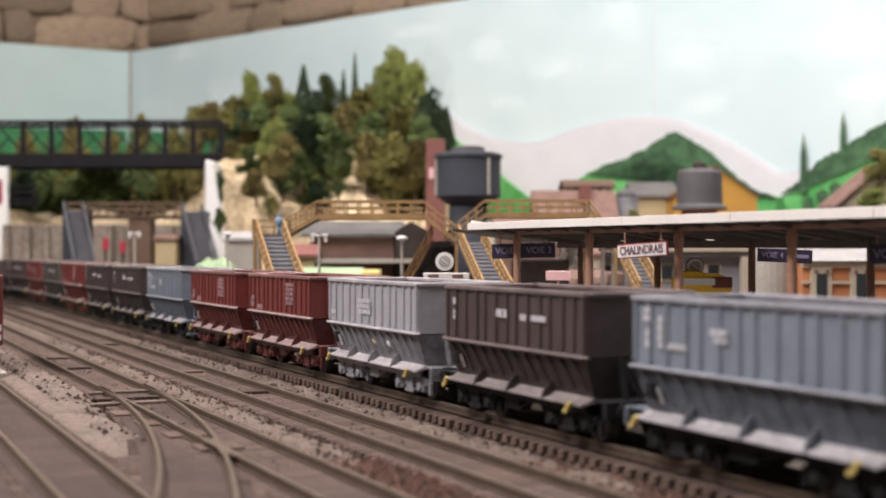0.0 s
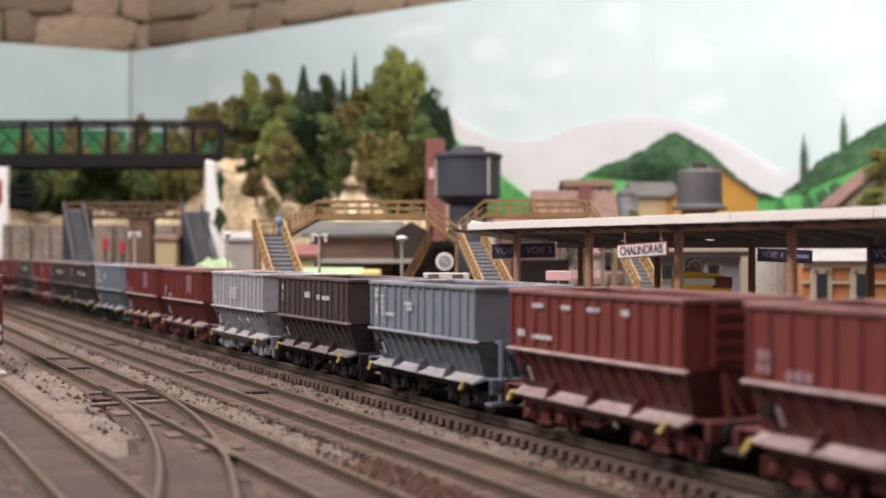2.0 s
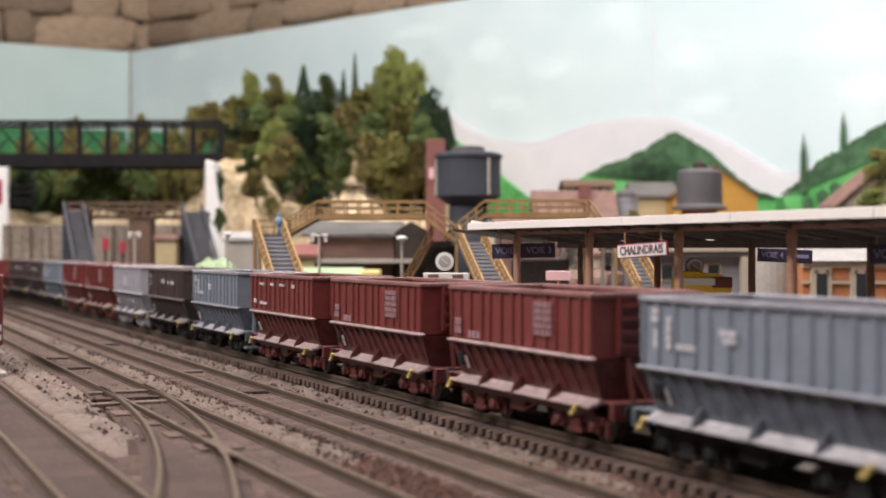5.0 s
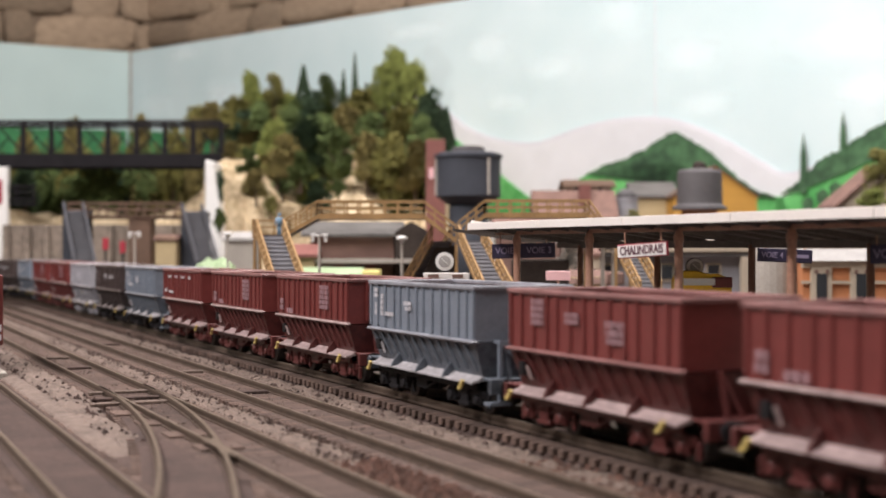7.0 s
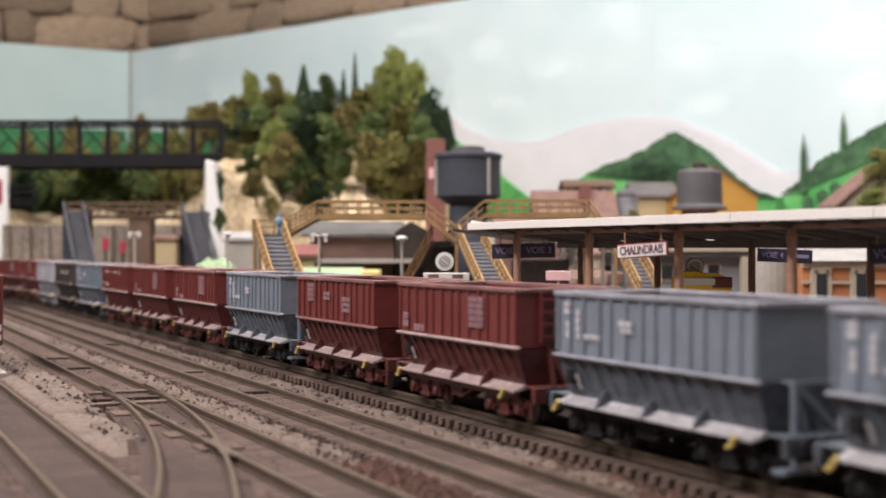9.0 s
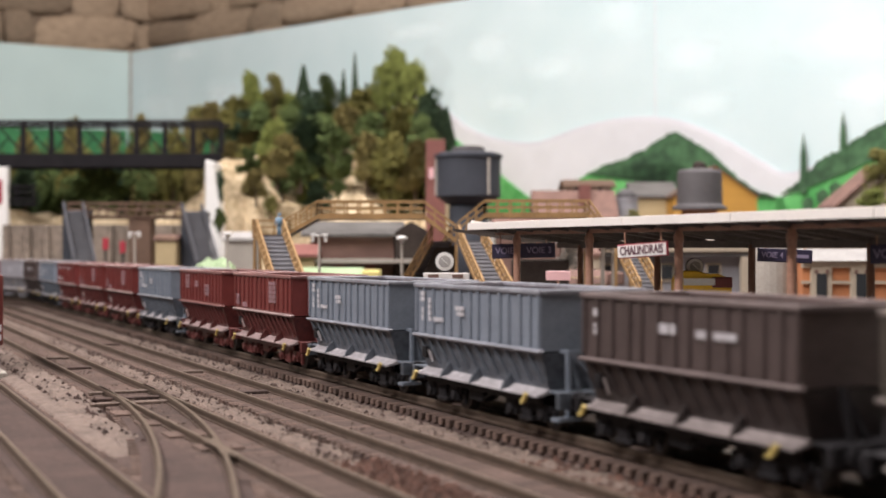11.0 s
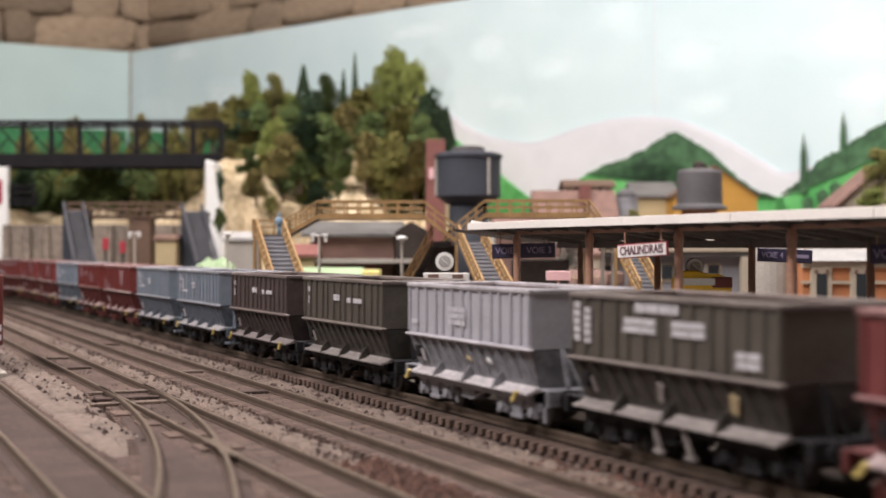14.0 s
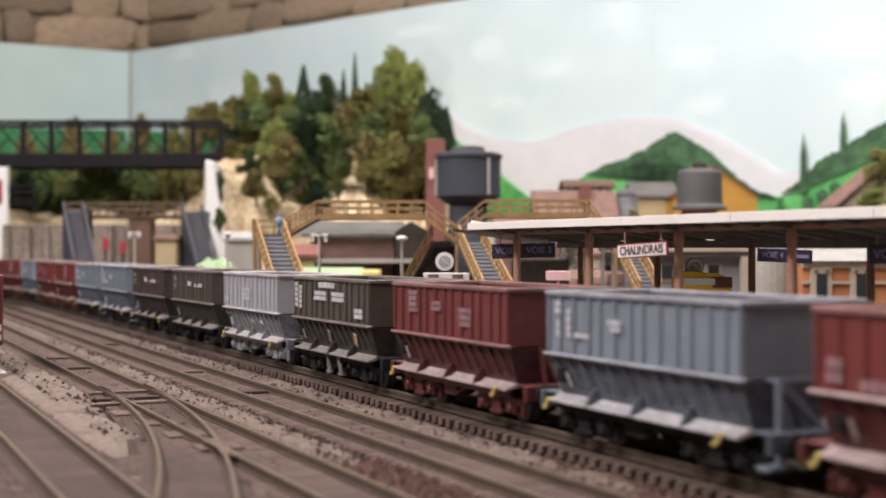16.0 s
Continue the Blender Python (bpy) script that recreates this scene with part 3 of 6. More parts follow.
def hopper_wagon(label, tint, under, marks, ladder=False, platform=False, yellow=True, ink="white", waist="worn", patches=(), rods=False, beam=None):
    paint, dusty, worn, grime_shade = M[tint], M[tint + "_dusty"], M[tint + "_worn"], M[tint + "_grimy"]
    beam = beam or under
    w = thing("hopper_wagon", I4, label, "freight wagon", "ore train wagons")
    b = B()
    t = 0.0009
    rings = []
    for x, y, z in ((HW, HL, LIP), (HW, HL, TOP), (HW - t, HL - t, TOP), (HW - t, HL - t, LIP + 0.002)):
        rings.append([b.verts.new(p) for p in ((-x, -y, z), (x, -y, z), (x, y, z), (-x, y, z))])
    for r, q in zip(rings, rings[1:]):
        for i in range(4):
            b.faces.new((r[i], r[(i + 1) % 4], q[(i + 1) % 4], q[i]))
    b.faces.new(rings[0][::-1])
    b.faces.new(rings[-1])
    body = part("body", b, paint, w)
    b = B()
    for e in (-1, 1):
        box(b, (e * (HW - 0.0002), 0, TOP - 0.0005), (0.0022, 2 * HL + 0.001, 0.0014))
        box(b, (0, e * (HL - 0.0002), TOP - 0.0005), (2 * HW - 0.0026, 0.0018, 0.0014))
    # light along the rim is in this paler paint
    part("top_rim", b, worn, body, bevel=0.0003)
    b = B()
    for e in (-1, 1):
        box(b, (e * (HW + 0.0003), 0, LIP), (0.0022, 2 * HL + 0.0014, 0.0010))
    # pale paint carries the light along the rail's upper edge
    part("waist_rail", b, M[tint + "_" + waist], body, bevel=0.0004)
    # pressed ribs in uneven pairs
    b = B()
    box(b, (0, 0, (TOP + LIP) / 2), (0.0008, 0.0013, TOP - LIP - 0.002))
    rib = part("rib", b, paint, body, bevel=0.0003)
    steps = (0.0, 0.075, 0.16, 0.25, 0.315, 0.40, 0.485, 0.55, 0.635, 0.72, 0.785, 0.87, 0.94, 1.0)
    place_all(rib, [pose(e * (HW + 0.0003), HL - 0.0009 - (2 * HL - 0.0018) * u, 0) for e in (-1, 1) for u in steps])
    # hopper below the waist: sides and ends lean in
    b = B()
    zt, zb = LIP - 0.0004, SILL + 0.0003
    top = [b.verts.new(p) for p in ((-HW, -HL, zt), (HW, -HL, zt), (HW, HL, zt), (-HW, HL, zt))]
    low = [b.verts.new(p) for p in ((-HW + 0.0034, -HL + 0.0015, zb), (HW - 0.0034, -HL + 0.0015, zb), (HW - 0.0034, HL - 0.0015, zb), (-HW + 0.0034, HL - 0.0015, zb))]
    for i in range(4):
        b.faces.new((top[i], top[(i + 1) % 4], low[(i + 1) % 4], low[i]))
    b.faces.new(top)
    b.faces.new(low[::-1])
    bmesh.ops.recalc_face_normals(b, faces=b.faces[:])
    # darkened paint carries the shade of the inward-leaning sides as well as grime
    hop = part("hopper", b, grime_shade, w, "sloping hopper with shade and grime in its paint")
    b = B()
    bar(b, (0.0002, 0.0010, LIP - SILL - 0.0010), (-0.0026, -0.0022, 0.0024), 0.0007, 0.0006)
    hr = part("hopper_rib", b, grime_shade, hop)
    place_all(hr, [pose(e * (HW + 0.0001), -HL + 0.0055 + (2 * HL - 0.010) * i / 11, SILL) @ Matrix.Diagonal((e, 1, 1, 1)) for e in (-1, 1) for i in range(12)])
    for e in (-1, 1):
        b = B()
        box(b, (e * 0.0148, 0.0340, SILL + 0.0058), (0.0020, 0.0030, 0.0036))
        part("port", b, M["under"], hop, "black inspection opening")
        b = B()
        bar(b, (e * 0.0156, 0.0310, SILL + 0.0068), (e * 0.0146, 0.0303, SILL + 0.0030), 0.0012, 0.0008)
        part("port_lever", b, dusty, hop, "pale lever")
    # chute flaps: sloping ledge, highlight put into the pale dusty colour, parted by brackets
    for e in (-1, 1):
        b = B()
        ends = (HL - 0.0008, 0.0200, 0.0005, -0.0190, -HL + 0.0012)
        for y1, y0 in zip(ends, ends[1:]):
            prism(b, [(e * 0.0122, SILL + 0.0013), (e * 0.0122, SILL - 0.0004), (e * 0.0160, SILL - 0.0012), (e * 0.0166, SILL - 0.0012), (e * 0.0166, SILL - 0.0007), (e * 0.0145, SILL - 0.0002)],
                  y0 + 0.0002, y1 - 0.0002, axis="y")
        part("chute_flap", b, dusty, w, "chute flap with highlight and dust in its pale paint")
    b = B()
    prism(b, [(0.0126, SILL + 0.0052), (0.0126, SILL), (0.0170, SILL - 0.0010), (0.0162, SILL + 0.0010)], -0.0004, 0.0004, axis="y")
    br = part("bracket", b, grime_shade, w)
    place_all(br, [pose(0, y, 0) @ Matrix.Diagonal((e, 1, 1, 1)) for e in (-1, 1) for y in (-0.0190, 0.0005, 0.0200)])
    b = B()
    box(b, (0, 0, 0.0088), (0.0175, 0.0935, 0.0024))
    for e in (-1, 1):
        box(b, (e * 0.0138, 0, 0.0084), (0.0012, 2 * HL - 0.006, 0.0022))
        box(b, (e * 0.0110, 0.004, 0.0060), (0.0040, 0.0085, 0.0036))
        bar(b, (e * 0.0128, -0.008, 0.0078), (e * 0.0128, 0.002, 0.0042), 0.0008)
    part("underframe", b, under, w, bevel=0.0002)
    for e in (-1, 1):
        b = B()
        box(b, (0, e * 0.0455, 0.0092), (0.0290, 0.0018, 0.0044))
        box(b, (0, e * 0.0425, 0.0109), (0.0265, 0.0072, 0.0008))
        part("buffer_beam", b, beam, w, bevel=0.0002)
        bogie(w, e * 0.0265, under)
        for x in (-0.0100, 0.0100):
            b = B()
            tube(b, (x, e * 0.0460, 0.0092), (x, e * 0.0485, 0.0092), 0.0012, n=10)
            tube(b, (x, e * 0.0485, 0.0092), (x, e * 0.0492, 0.0092), 0.0026, n=14)
            part("buffer", b, M["under"], w, "dark round buffer")
        b = B()
        bar(b, (0, e * 0.046, 0.0070), (0, e * 0.0502, 0.0066), 0.003, 0.002)
        part("coupler", b, M["under"], w, "black coupler")
        # frames that carry the overhanging ends
        b = B()
        for x in (-0.0065, 0.0065):
            bar(b, (x, e * 0.0430, 0.0110), (x, e * (HL + 0.0004), LIP), 0.0010)
            bar(b, (x * 0.3, e * 0.0430, 0.0110), (x, e * (HL + 0.0006), LIP), 0.0010)
        part("end_frame", b, beam, w)
    if platform:
        b = B()
        prism(b, [(0.0050, LIP + 0.0006), (0.0130, LIP + 0.0006), (0.0120, LIP + 0.0052)], -HL - 0.0005, -HL + 0.0002, axis="y")
        part("end_opening", b, M["under"], w, "black triangular end opening")
        y = -HL - 0.0035
        b = B()
        bar(b, (-0.0098, y, 0.0040), (-0.0098, y, LIP + 0.0004), 0.0011)
        part("rail_post", b, paint, w)
        b = B()
        bar(b, (-0.0098, y, LIP), (-0.0098, -HL, LIP), 0.0009)
        bar(b, (-0.0098, y, LIP), (0.0080, y, LIP), 0.0009)
        part("handrail", b, paint, w)
        b = B()
        bar(b, (-0.0090, y, LIP - 0.0004), (0.0010, y, 0.0118), 0.0010)
        part("brace", b, paint, w)
        b = B()
        box(b, (-0.0105, y, 0.0040), (0.0070, 0.004, 0.0009))
        part("foot_step", b, paint, w)
    if ladder:
        for z in (LIP + 0.0030, LIP + 0.0064, LIP + 0.0098, LIP + 0.0130):
            b = B()
            box(b, (-0.0040, -HL - 0.0009, z), (0.0100, 0.0014, 0.0010))
            part("ladder_rung", b, paint, body)
        for x in (-0.0090, 0.0010):
            b = B()
            box(b, (x, -HL - 0.0008, (TOP + LIP) / 2), (0.0009, 0.0012, 0.0138))
            part("ladder_stile", b, paint, body)
    if yellow:
        for y in (HL - 0.0012, -HL + 0.0072):
            b = B()
            bar(b, (-0.0172, y, SILL - 0.0024), (-0.0172, y - 0.0014, SILL - 0.0004), 0.0009)
            bar(b, (-0.0172, y, SILL - 0.0024), (-0.0172, y + 0.0012, SILL - 0.0030), 0.0009)
            part("brake_handle", b, M["yellow"], w, "yellow brake handle")
    if rods:
        for y0, y1 in ((0.0060, 0.0035), (-0.0050, -0.0085)):
            b = B()
            bar(b, (-0.0148, y0, SILL - 0.0008), (-0.0148, y1, 0.0030), 0.0009)
            box(b, (-0.0148, y1, 0.0028), (0.0012, 0.0034, 0.0010))
            part("brake_rod", b, dusty, w, "pale brake rod")
    # small paper marks on the hopper side
    for y, z, sy, sz, ink_of in patches:
        b = B()
        k = (LIP - z) / (LIP - SILL)
        box(b, (-HW + 0.0034 * k - 0.0006, y, z), (0.0004, sy, sz), Matrix.Rotation(-0.33, 3, "Y") @ Matrix.Rotation(0.35, 3, "X"))
        part("patch", b, M[ink_of], hop, "small pale scuffed patch")
    # unreadable stencilled lettering as bars; heights count down from the rim
    for y, drop, sy, sz in marks:
        z = TOP - drop
        b = B()
        rows = max(1, round(sz / 0.0020))
        for r in range(rows):
            zz = z + sz / 2 - (r + 0.5) * sz / rows
            x0 = y - sy / 2
            rnd = random.Random(int((y + z) * 1e5) + r)
            while x0 < y + sy / 2 - 0.0004:
                tall = sz / rows
                ln = min(rnd.uniform(0.45, 0.75) * tall, y + sy / 2 - x0)
                box(b, (-HW - 0.0006, x0 + ln / 2, zz), (0.0004, ln, sz / rows * 0.80))
                x0 += ln + 0.28 * tall * rnd.uniform(0.8, 1.6)
        tagged(part("stencil", b, M[ink], body, "worn stencilled lettering"), kind="stuff")
    b = B()
    nx, ny = 10, 26
    g = [[b.verts.new(((HW - 0.0011) * (2 * i / nx - 1), (HL - 0.0011) * (2 * j / ny - 1), TOP - 0.0055 + 0.0007 * noise.noise(Vector((i * 0.9, j * 0.8, 3))))) for j in range(ny + 1)] for i in range(nx + 1)]
    for i in range(nx):
        for j in range(ny):
            b.faces.new((g[i][j], g[i + 1][j], g[i + 1][j + 1], g[i][j + 1]))
    part("ore_load", b, M["ore"], w, "reddish brown ore load")
    return w


# stencils: place along the wagon, distance below the rim, width, height
MK_A = [(0.0337, 0.0039, 0.0028, 0.0034), (0.0337, 0.0093, 0.0018, 0.0045), (0.0286, 0.0078, 0.0018, 0.0075), (0.0221, 0.0107, 0.0066, 0.0016), (0.0075, 0.0075, 0.0052, 0.0032)]
MK_B = [(-0.0159, 0.0073, 0.0090, 0.0092), (0.0341, 0.0116, 0.0046, 0.0050), (0.0238, 0.0138, 0.0080, 0.0026)]
MK_C = [(0.024, 0.0040, 0.0055, 0.0015), (0.010, 0.0040, 0.0050, 0.0013), (-0.003, 0.0040, 0.0060, 0.0013), (-0.017, 0.0042, 0.0030, 0.0018), (0.033, 0.0115, 0.0035, 0.0022), (0.022, 0.0122, 0.0100, 0.0014)]
MK_D = [(0.0237, 0.0057, 0.0060, 0.0072), (0.0064, 0.0066, 0.0062, 0.0032), (-0.0133, 0.0092, 0.0080, 0.0058)]
MK_E = [(0.0363, 0.0070, 0.0026, 0.0100), (0.0314, 0.0078, 0.0026, 0.0092), (0.0024, 0.0027, 0.0165, 0.0026), (0.0093, 0.0068, 0.0128, 0.0038), (-0.0095, 0.0068, 0.0116, 0.0038), (-0.0300, 0.0120, 0.0075, 0.0038)]
MK_F = [(0.0335, 0.0045, 0.0022, 0.0024), (0.0335, 0.0085, 0.0018, 0.0030), (0.0034, 0.0069, 0.0056, 0.0028), (-0.0086, 0.0075, 0.0036, 0.0022), (-0.0166, 0.0075, 0.0080, 0.0020)]
MK_G = [(0.0046, 0.0090, 0.0115, 0.0056), (0.0346, 0.0120, 0.0050, 0.0018)]

KINDS = {
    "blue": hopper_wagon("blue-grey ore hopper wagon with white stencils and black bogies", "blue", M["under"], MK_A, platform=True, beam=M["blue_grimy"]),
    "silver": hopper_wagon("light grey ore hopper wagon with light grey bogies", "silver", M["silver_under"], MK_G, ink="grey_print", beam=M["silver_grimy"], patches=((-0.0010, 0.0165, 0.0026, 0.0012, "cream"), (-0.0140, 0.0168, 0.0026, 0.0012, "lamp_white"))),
    "brown": hopper_wagon("black-brown ore hopper wagon with small white stencils", "brown", M["under"], MK_F),
    "olive": hopper_wagon("dark olive-brown ore hopper wagon with faded stencils", "olive", M["under"], MK_F, yellow=False),
    "lettered": hopper_wagon("dark olive-brown ore hopper wagon with large white lettering", "olive", M["under"], MK_E, yellow=False, rods=True,
                             patches=((-0.0235, 0.0162, 0.0024, 0.0046, "cream"), (0.0030, 0.0160, 0.0022, 0.0048, "olive_dusty"))),
    "red": hopper_wagon("red oxide ore hopper wagon with an end ladder", "red", M["red_under"], MK_B, ladder=True, ink="faded", waist="dusty"),
    "redtext": hopper_wagon("red oxide ore hopper wagon with a row of white lettering", "red", M["red_under"], MK_C, ladder=True, waist="dusty"),
    "redplain": hopper_wagon("red oxide ore hopper wagon with faded panel stencils", "red", M["red_under"], MK_D, ink="faded"),
    "darkred": hopper_wagon("dark red ore hopper wagon with faded white stencils", "darkred", M["red_under"], MK_D, ink="faded"),
}
ORDER = {-13: "brown", -12: "brown", -11: "brown", -10: "darkred", -9: "olive", -8: "red", -7: "brown", -6: "brown", -5: "blue", -4: "red", -3: "red", -2: "silver", -1: "brown",
         0: "blue", 1: "redtext", 2: "red", 3: "red", 4: "blue", 5: "redplain", 6: "red", 7: "blue", 8: "blue", 9: "brown", 10: "olive", 11: "silver", 12: "lettered", 13: "darkred", 14: "blue", 15: "red"}
PITCH = 0.1005
# travel of the train's leading reference along the track, seconds and metres
TRAVEL = [(0.0, 0.2527), (1.5, 0.3731), (3.5, 0.5318), (5.2, 0.6677), (7.0, 0.8156), (9.0, 0.9913), (10.7, 1.1507), (12.5, 1.3274), (14.5, 1.5399), (16.0, 1.6994)]


def travelled(t):
    """The travel at t, as a smooth curve through the rows above."""
    n = len(TRAVEL)
    i = max(j for j in range(n - 1) if TRAVEL[j][0] <= t)
    slope = []
    for j in (i, i + 1):
        p, q = TRAVEL[max(j - 1, 0)], TRAVEL[min(j + 1, n - 1)]
        slope.append((q[1] - p[1]) / (q[0] - p[0]))
    (t0, a), (t1, b) = TRAVEL[i], TRAVEL[i + 1]
    h, u = t1 - t0, (t - t0) / (t1 - t0)
    return (2 * u ** 3 - 3 * u * u + 1) * a + (u ** 3 - 2 * u * u + u) * h * slope[0] + (3 * u * u - 2 * u ** 3) * b + (u ** 3 - u * u) * h * slope[1]


def wagon_pose(k, t):
    x, y, h = along(0.185, travelled(t) - k * PITCH - HL)
    return TRACK @ pose(x, y, RAIL + RAISED, 0, 0, h)


TRAIN = {}
used = set()
for k in sorted(ORDER):
    kind = ORDER[k]
    if kind in used:
        TRAIN[k] = copy_thing(KINDS[kind], wagon_pose(k, 0.0))
    else:
        used.add(kind)
        TRAIN[k] = KINDS[kind]


def motions():
    """The ore train runs away along its track and round the curve, gathering speed."""
    for k, w in TRAIN.items():
        walk(w, [(0.5 * i, wagon_pose(k, 0.5 * i)) for i in range(33)])


# a red van standing on the siding
van = thing("red_van", TRACK @ pose(0.0527, 0.576, RAIL), "bright red goods van standing on the siding", "freight wagon")
bm = B()
box(bm, (0, 0.045, 0.026), (0.030, 0.09, 0.030))
van_body = part("body", bm, M["red"], van, bevel=0.0006)
for k in range(6):
    bm = B()
    box(bm, (0.0, -0.0006, 0.0345 - 0.0028 * k), (0.026, 0.0012, 0.0011))
    part("end_rib", bm, M["red"], van_body)
bm = B()
for z in (0.0185, 0.0145):
    box(bm, (0.0128, -0.0008, z), (0.0026, 0.0012, 0.0026))
part("tail_marker", bm, M["white"], van, "small white end marker plate")
bm = B()
box(bm, (0, 0.045, 0.0095), (0.02, 0.094, 0.003))
for x in (-0.009, 0.009):
    tube(bm, (x, -0.001, 0.0105), (x, -0.0045, 0.0105), 0.0022, n=12)
part("underframe", bm, M["under"], van)
for y in (0.018, 0.072):
    bm = B()
    for e in (-1, 1):
        tube(bm, (e * 0.0072, y, 0.0055), (e * 0.0094, y, 0.0055), 0.0055, n=20)
        box(bm, (e * 0.0118, y, 0.0065), (0.0018, 0.008, 0.006))
    tube(bm, (-0.009, y, 0.0055), (0.009, y, 0.0055), 0.001, n=8)
    part("wheelset", bm, M["wheel"], van, "dark steel wheels on an axle")

# ---- platforms and canopy ----
for d0, d1, s0, s1 in ((0.2225, 0.318, -0.1, 0.62), (0.365, 0.43, -0.1, 0.60)):
    bm = B()
    box(bm, ((d0 + d1) / 2, (s0 + s1) / 2, 0.005), (d1 - d0, s1 - s0, 0.010))
    single("platform", bm, M["concrete"], TRACK, "grey concrete station platform beside the main line", "platform", "station platforms", "structure", bevel=0.0006)

canopy = thing("platform_canopy", TRACK, "white-edged station canopy on brown iron posts", "canopy")
EDGE_Z, GUT_Z = 0.0664, 0.0598
bm = B()
prism(bm, [(0.2432, EDGE_Z), (0.2852, GUT_Z + 0.0012), (0.3272, EDGE_Z), (0.3272, EDGE_Z - 0.0010), (0.2852, GUT_Z), (0.2432, EDGE_Z - 0.0010)], 0.02, 0.4845, axis="y")
part("roof", bm, M["roof_under"], canopy, "dark boarded canopy roof")
for k in range(8):
    bm = B()
    y0 = 0.02 + 0.0583 * k
    prism(bm, [(0.2428, EDGE_Z + 0.0008), (0.2852, GUT_Z + 0.0022), (0.2852, GUT_Z + 0.0014), (0.2428, EDGE_Z + 0.0001)], y0, y0 + 0.058, axis="y")
    part("roof_sheet", bm, M["roof_white"], canopy, "pale roofing sheet")
    bm = B()
    prism(bm, [(0.3276, EDGE_Z + 0.0008), (0.2854, GUT_Z + 0.0022), (0.2854, GUT_Z + 0.0014), (0.3276, EDGE_Z + 0.0001)], y0, y0 + 0.058, axis="y")
    part("roof_sheet", bm, M["roof_grey"], canopy, "grey roofing sheet")
for k in range(8):
    y0 = 0.02 + 0.0583 * k
    bm = B()
    box(bm, (0.2426, y0 + 0.0291, EDGE_Z - 0.0007), (0.0009, 0.0580, 0.0027))
    part("fascia", bm, M["roof_white"], canopy, "white painted fascia board")
bm = B()
box(bm, (0.264, 0.4848, 0.0640), (0.042, 0.0008, 0.0022), Matrix.Rotation(0.155, 3, "Y"))
part("fascia", bm, M["roof_white"], canopy, "white painted end fascia")
COLS = [0.0205 + 0.0553 * k for k in range(9)]
for s in COLS:
    bm = B()
    bar(bm, (0.2442, s, EDGE_Z - 0.0022), (0.285, s, GUT_Z - 0.0012), 0.0011, 0.0018)
    bar(bm, (0.285, s, GUT_Z - 0.0012), (0.3262, s, EDGE_Z - 0.0022), 0.0011, 0.0018)
    part("rafter", bm, M["roof_under"], canopy)
    for j in (1, 2, 3):
        bm = B()
        bar(bm, (0.2442, s + 0.0138 * j, EDGE_Z - 0.0018), (0.285, s + 0.0138 * j, GUT_Z - 0.0008), 0.0007, 0.0012)
        part("rafter", bm, M["roof_under"], canopy)
bm = B()
box(bm, (0.253, 0.25, 0.0628), (0.0012, 0.462, 0.0014))
part("beam", bm, M["post"], canopy)
bm = B()
box(bm, (0.283, 0.25, 0.0580), (0.0014, 0.462, 0.0026))
part("beam", bm, M["roof_under"], canopy)
bm = B()
lathe(bm, [(0.0023, 0.010), (0.0023, 0.0130), (0.0016, 0.0140), (0.0016, 0.034), (0.0021, 0.0345), (0.0021, 0.0362), (0.0015, 0.0370), (0.0014, 0.0578), (0.0017, 0.0590), (0.0017, 0.0605), (0.0013, 0.0612), (0.0013, 0.0628)], 14)
post = None
for s in COLS:
    if post is None:
        post = part("post", bm, M["post"], canopy, "turned brown iron post", smooth=True)
        post.matrix_basis = pose(0.253, s, 0)
    else:
        again(post, pose(0.253, s, 0))
bm = B()
lathe(bm, [(0.0020, 0.010), (0.0020, 0.0125), (0.0013, 0.0135), (0.0012, 0.0578)], 12)
post = None
for s in COLS:
    if post is None:
        post = part("post", bm, M["post"], canopy, "plain brown iron post", smooth=True)
        post.matrix_basis = pose(0.283, s, 0)
    else:
        again(post, pose(0.283, s, 0))


def hung_sign(c, w, h, board, border, texts, label, tilt=0.0, turn=0.0, drop=0.006, ink=None, bars=()):
    """A board hung from the canopy by two rods; texts are (word, offset, size, width)."""
    sg = thing("station_sign", pose(*c, 0, tilt, turn), label, "sign", "station signs")
    b = B()
    box(b, (0, 0, 0), (w, 0.0010, h))
    part("board", b, border, sg, bevel=0.0002)
    b = B()
    box(b, (0, -0.0006, 0), (w - 0.0008, 0.0004, h - 0.0008))
    part("face", b, board, sg)
    for x in (-w * 0.36, w * 0.36):
        b = B()
        tube(b, (x, 0.0004, h / 2), (x, 0.0004, h / 2 + drop), 0.0003, n=8)
        part("hanger", b, M["post"], sg)
    for text, x, size, wide in texts:
        words("lettering", text, size, ink, sg, pose(x, -0.0009, 0, 90, 0, 0) @ Matrix.Diagonal((wide, 1, 1, 1)), bold=0.0001 if wide < 0.8 else 0.00002)
    for x, z, bw, bh in bars:
        b = B()
        box(b, (x, -0.0009, z), (bw, 0.0002, bh))
        part("lettering", b, ink, sg)
    return sg


ink_dark = mat("ink_dark", (0.10, 0.03, 0.05), 0.6, 0.05, 100)
ink_pale = mat("ink_pale", (0.28, 0.24, 0.36), 0.6, 0.05, 100)
hung_sign((0.0658, 0.4280, 0.0559), 0.0200, 0.0047, M["sign_white"], M["sign_red"], [("CHALINDRAIS", 0, 0.0040, 0.68)], "white station name board with dark red letters", -3.5, -44, 0.0040, ink_dark)
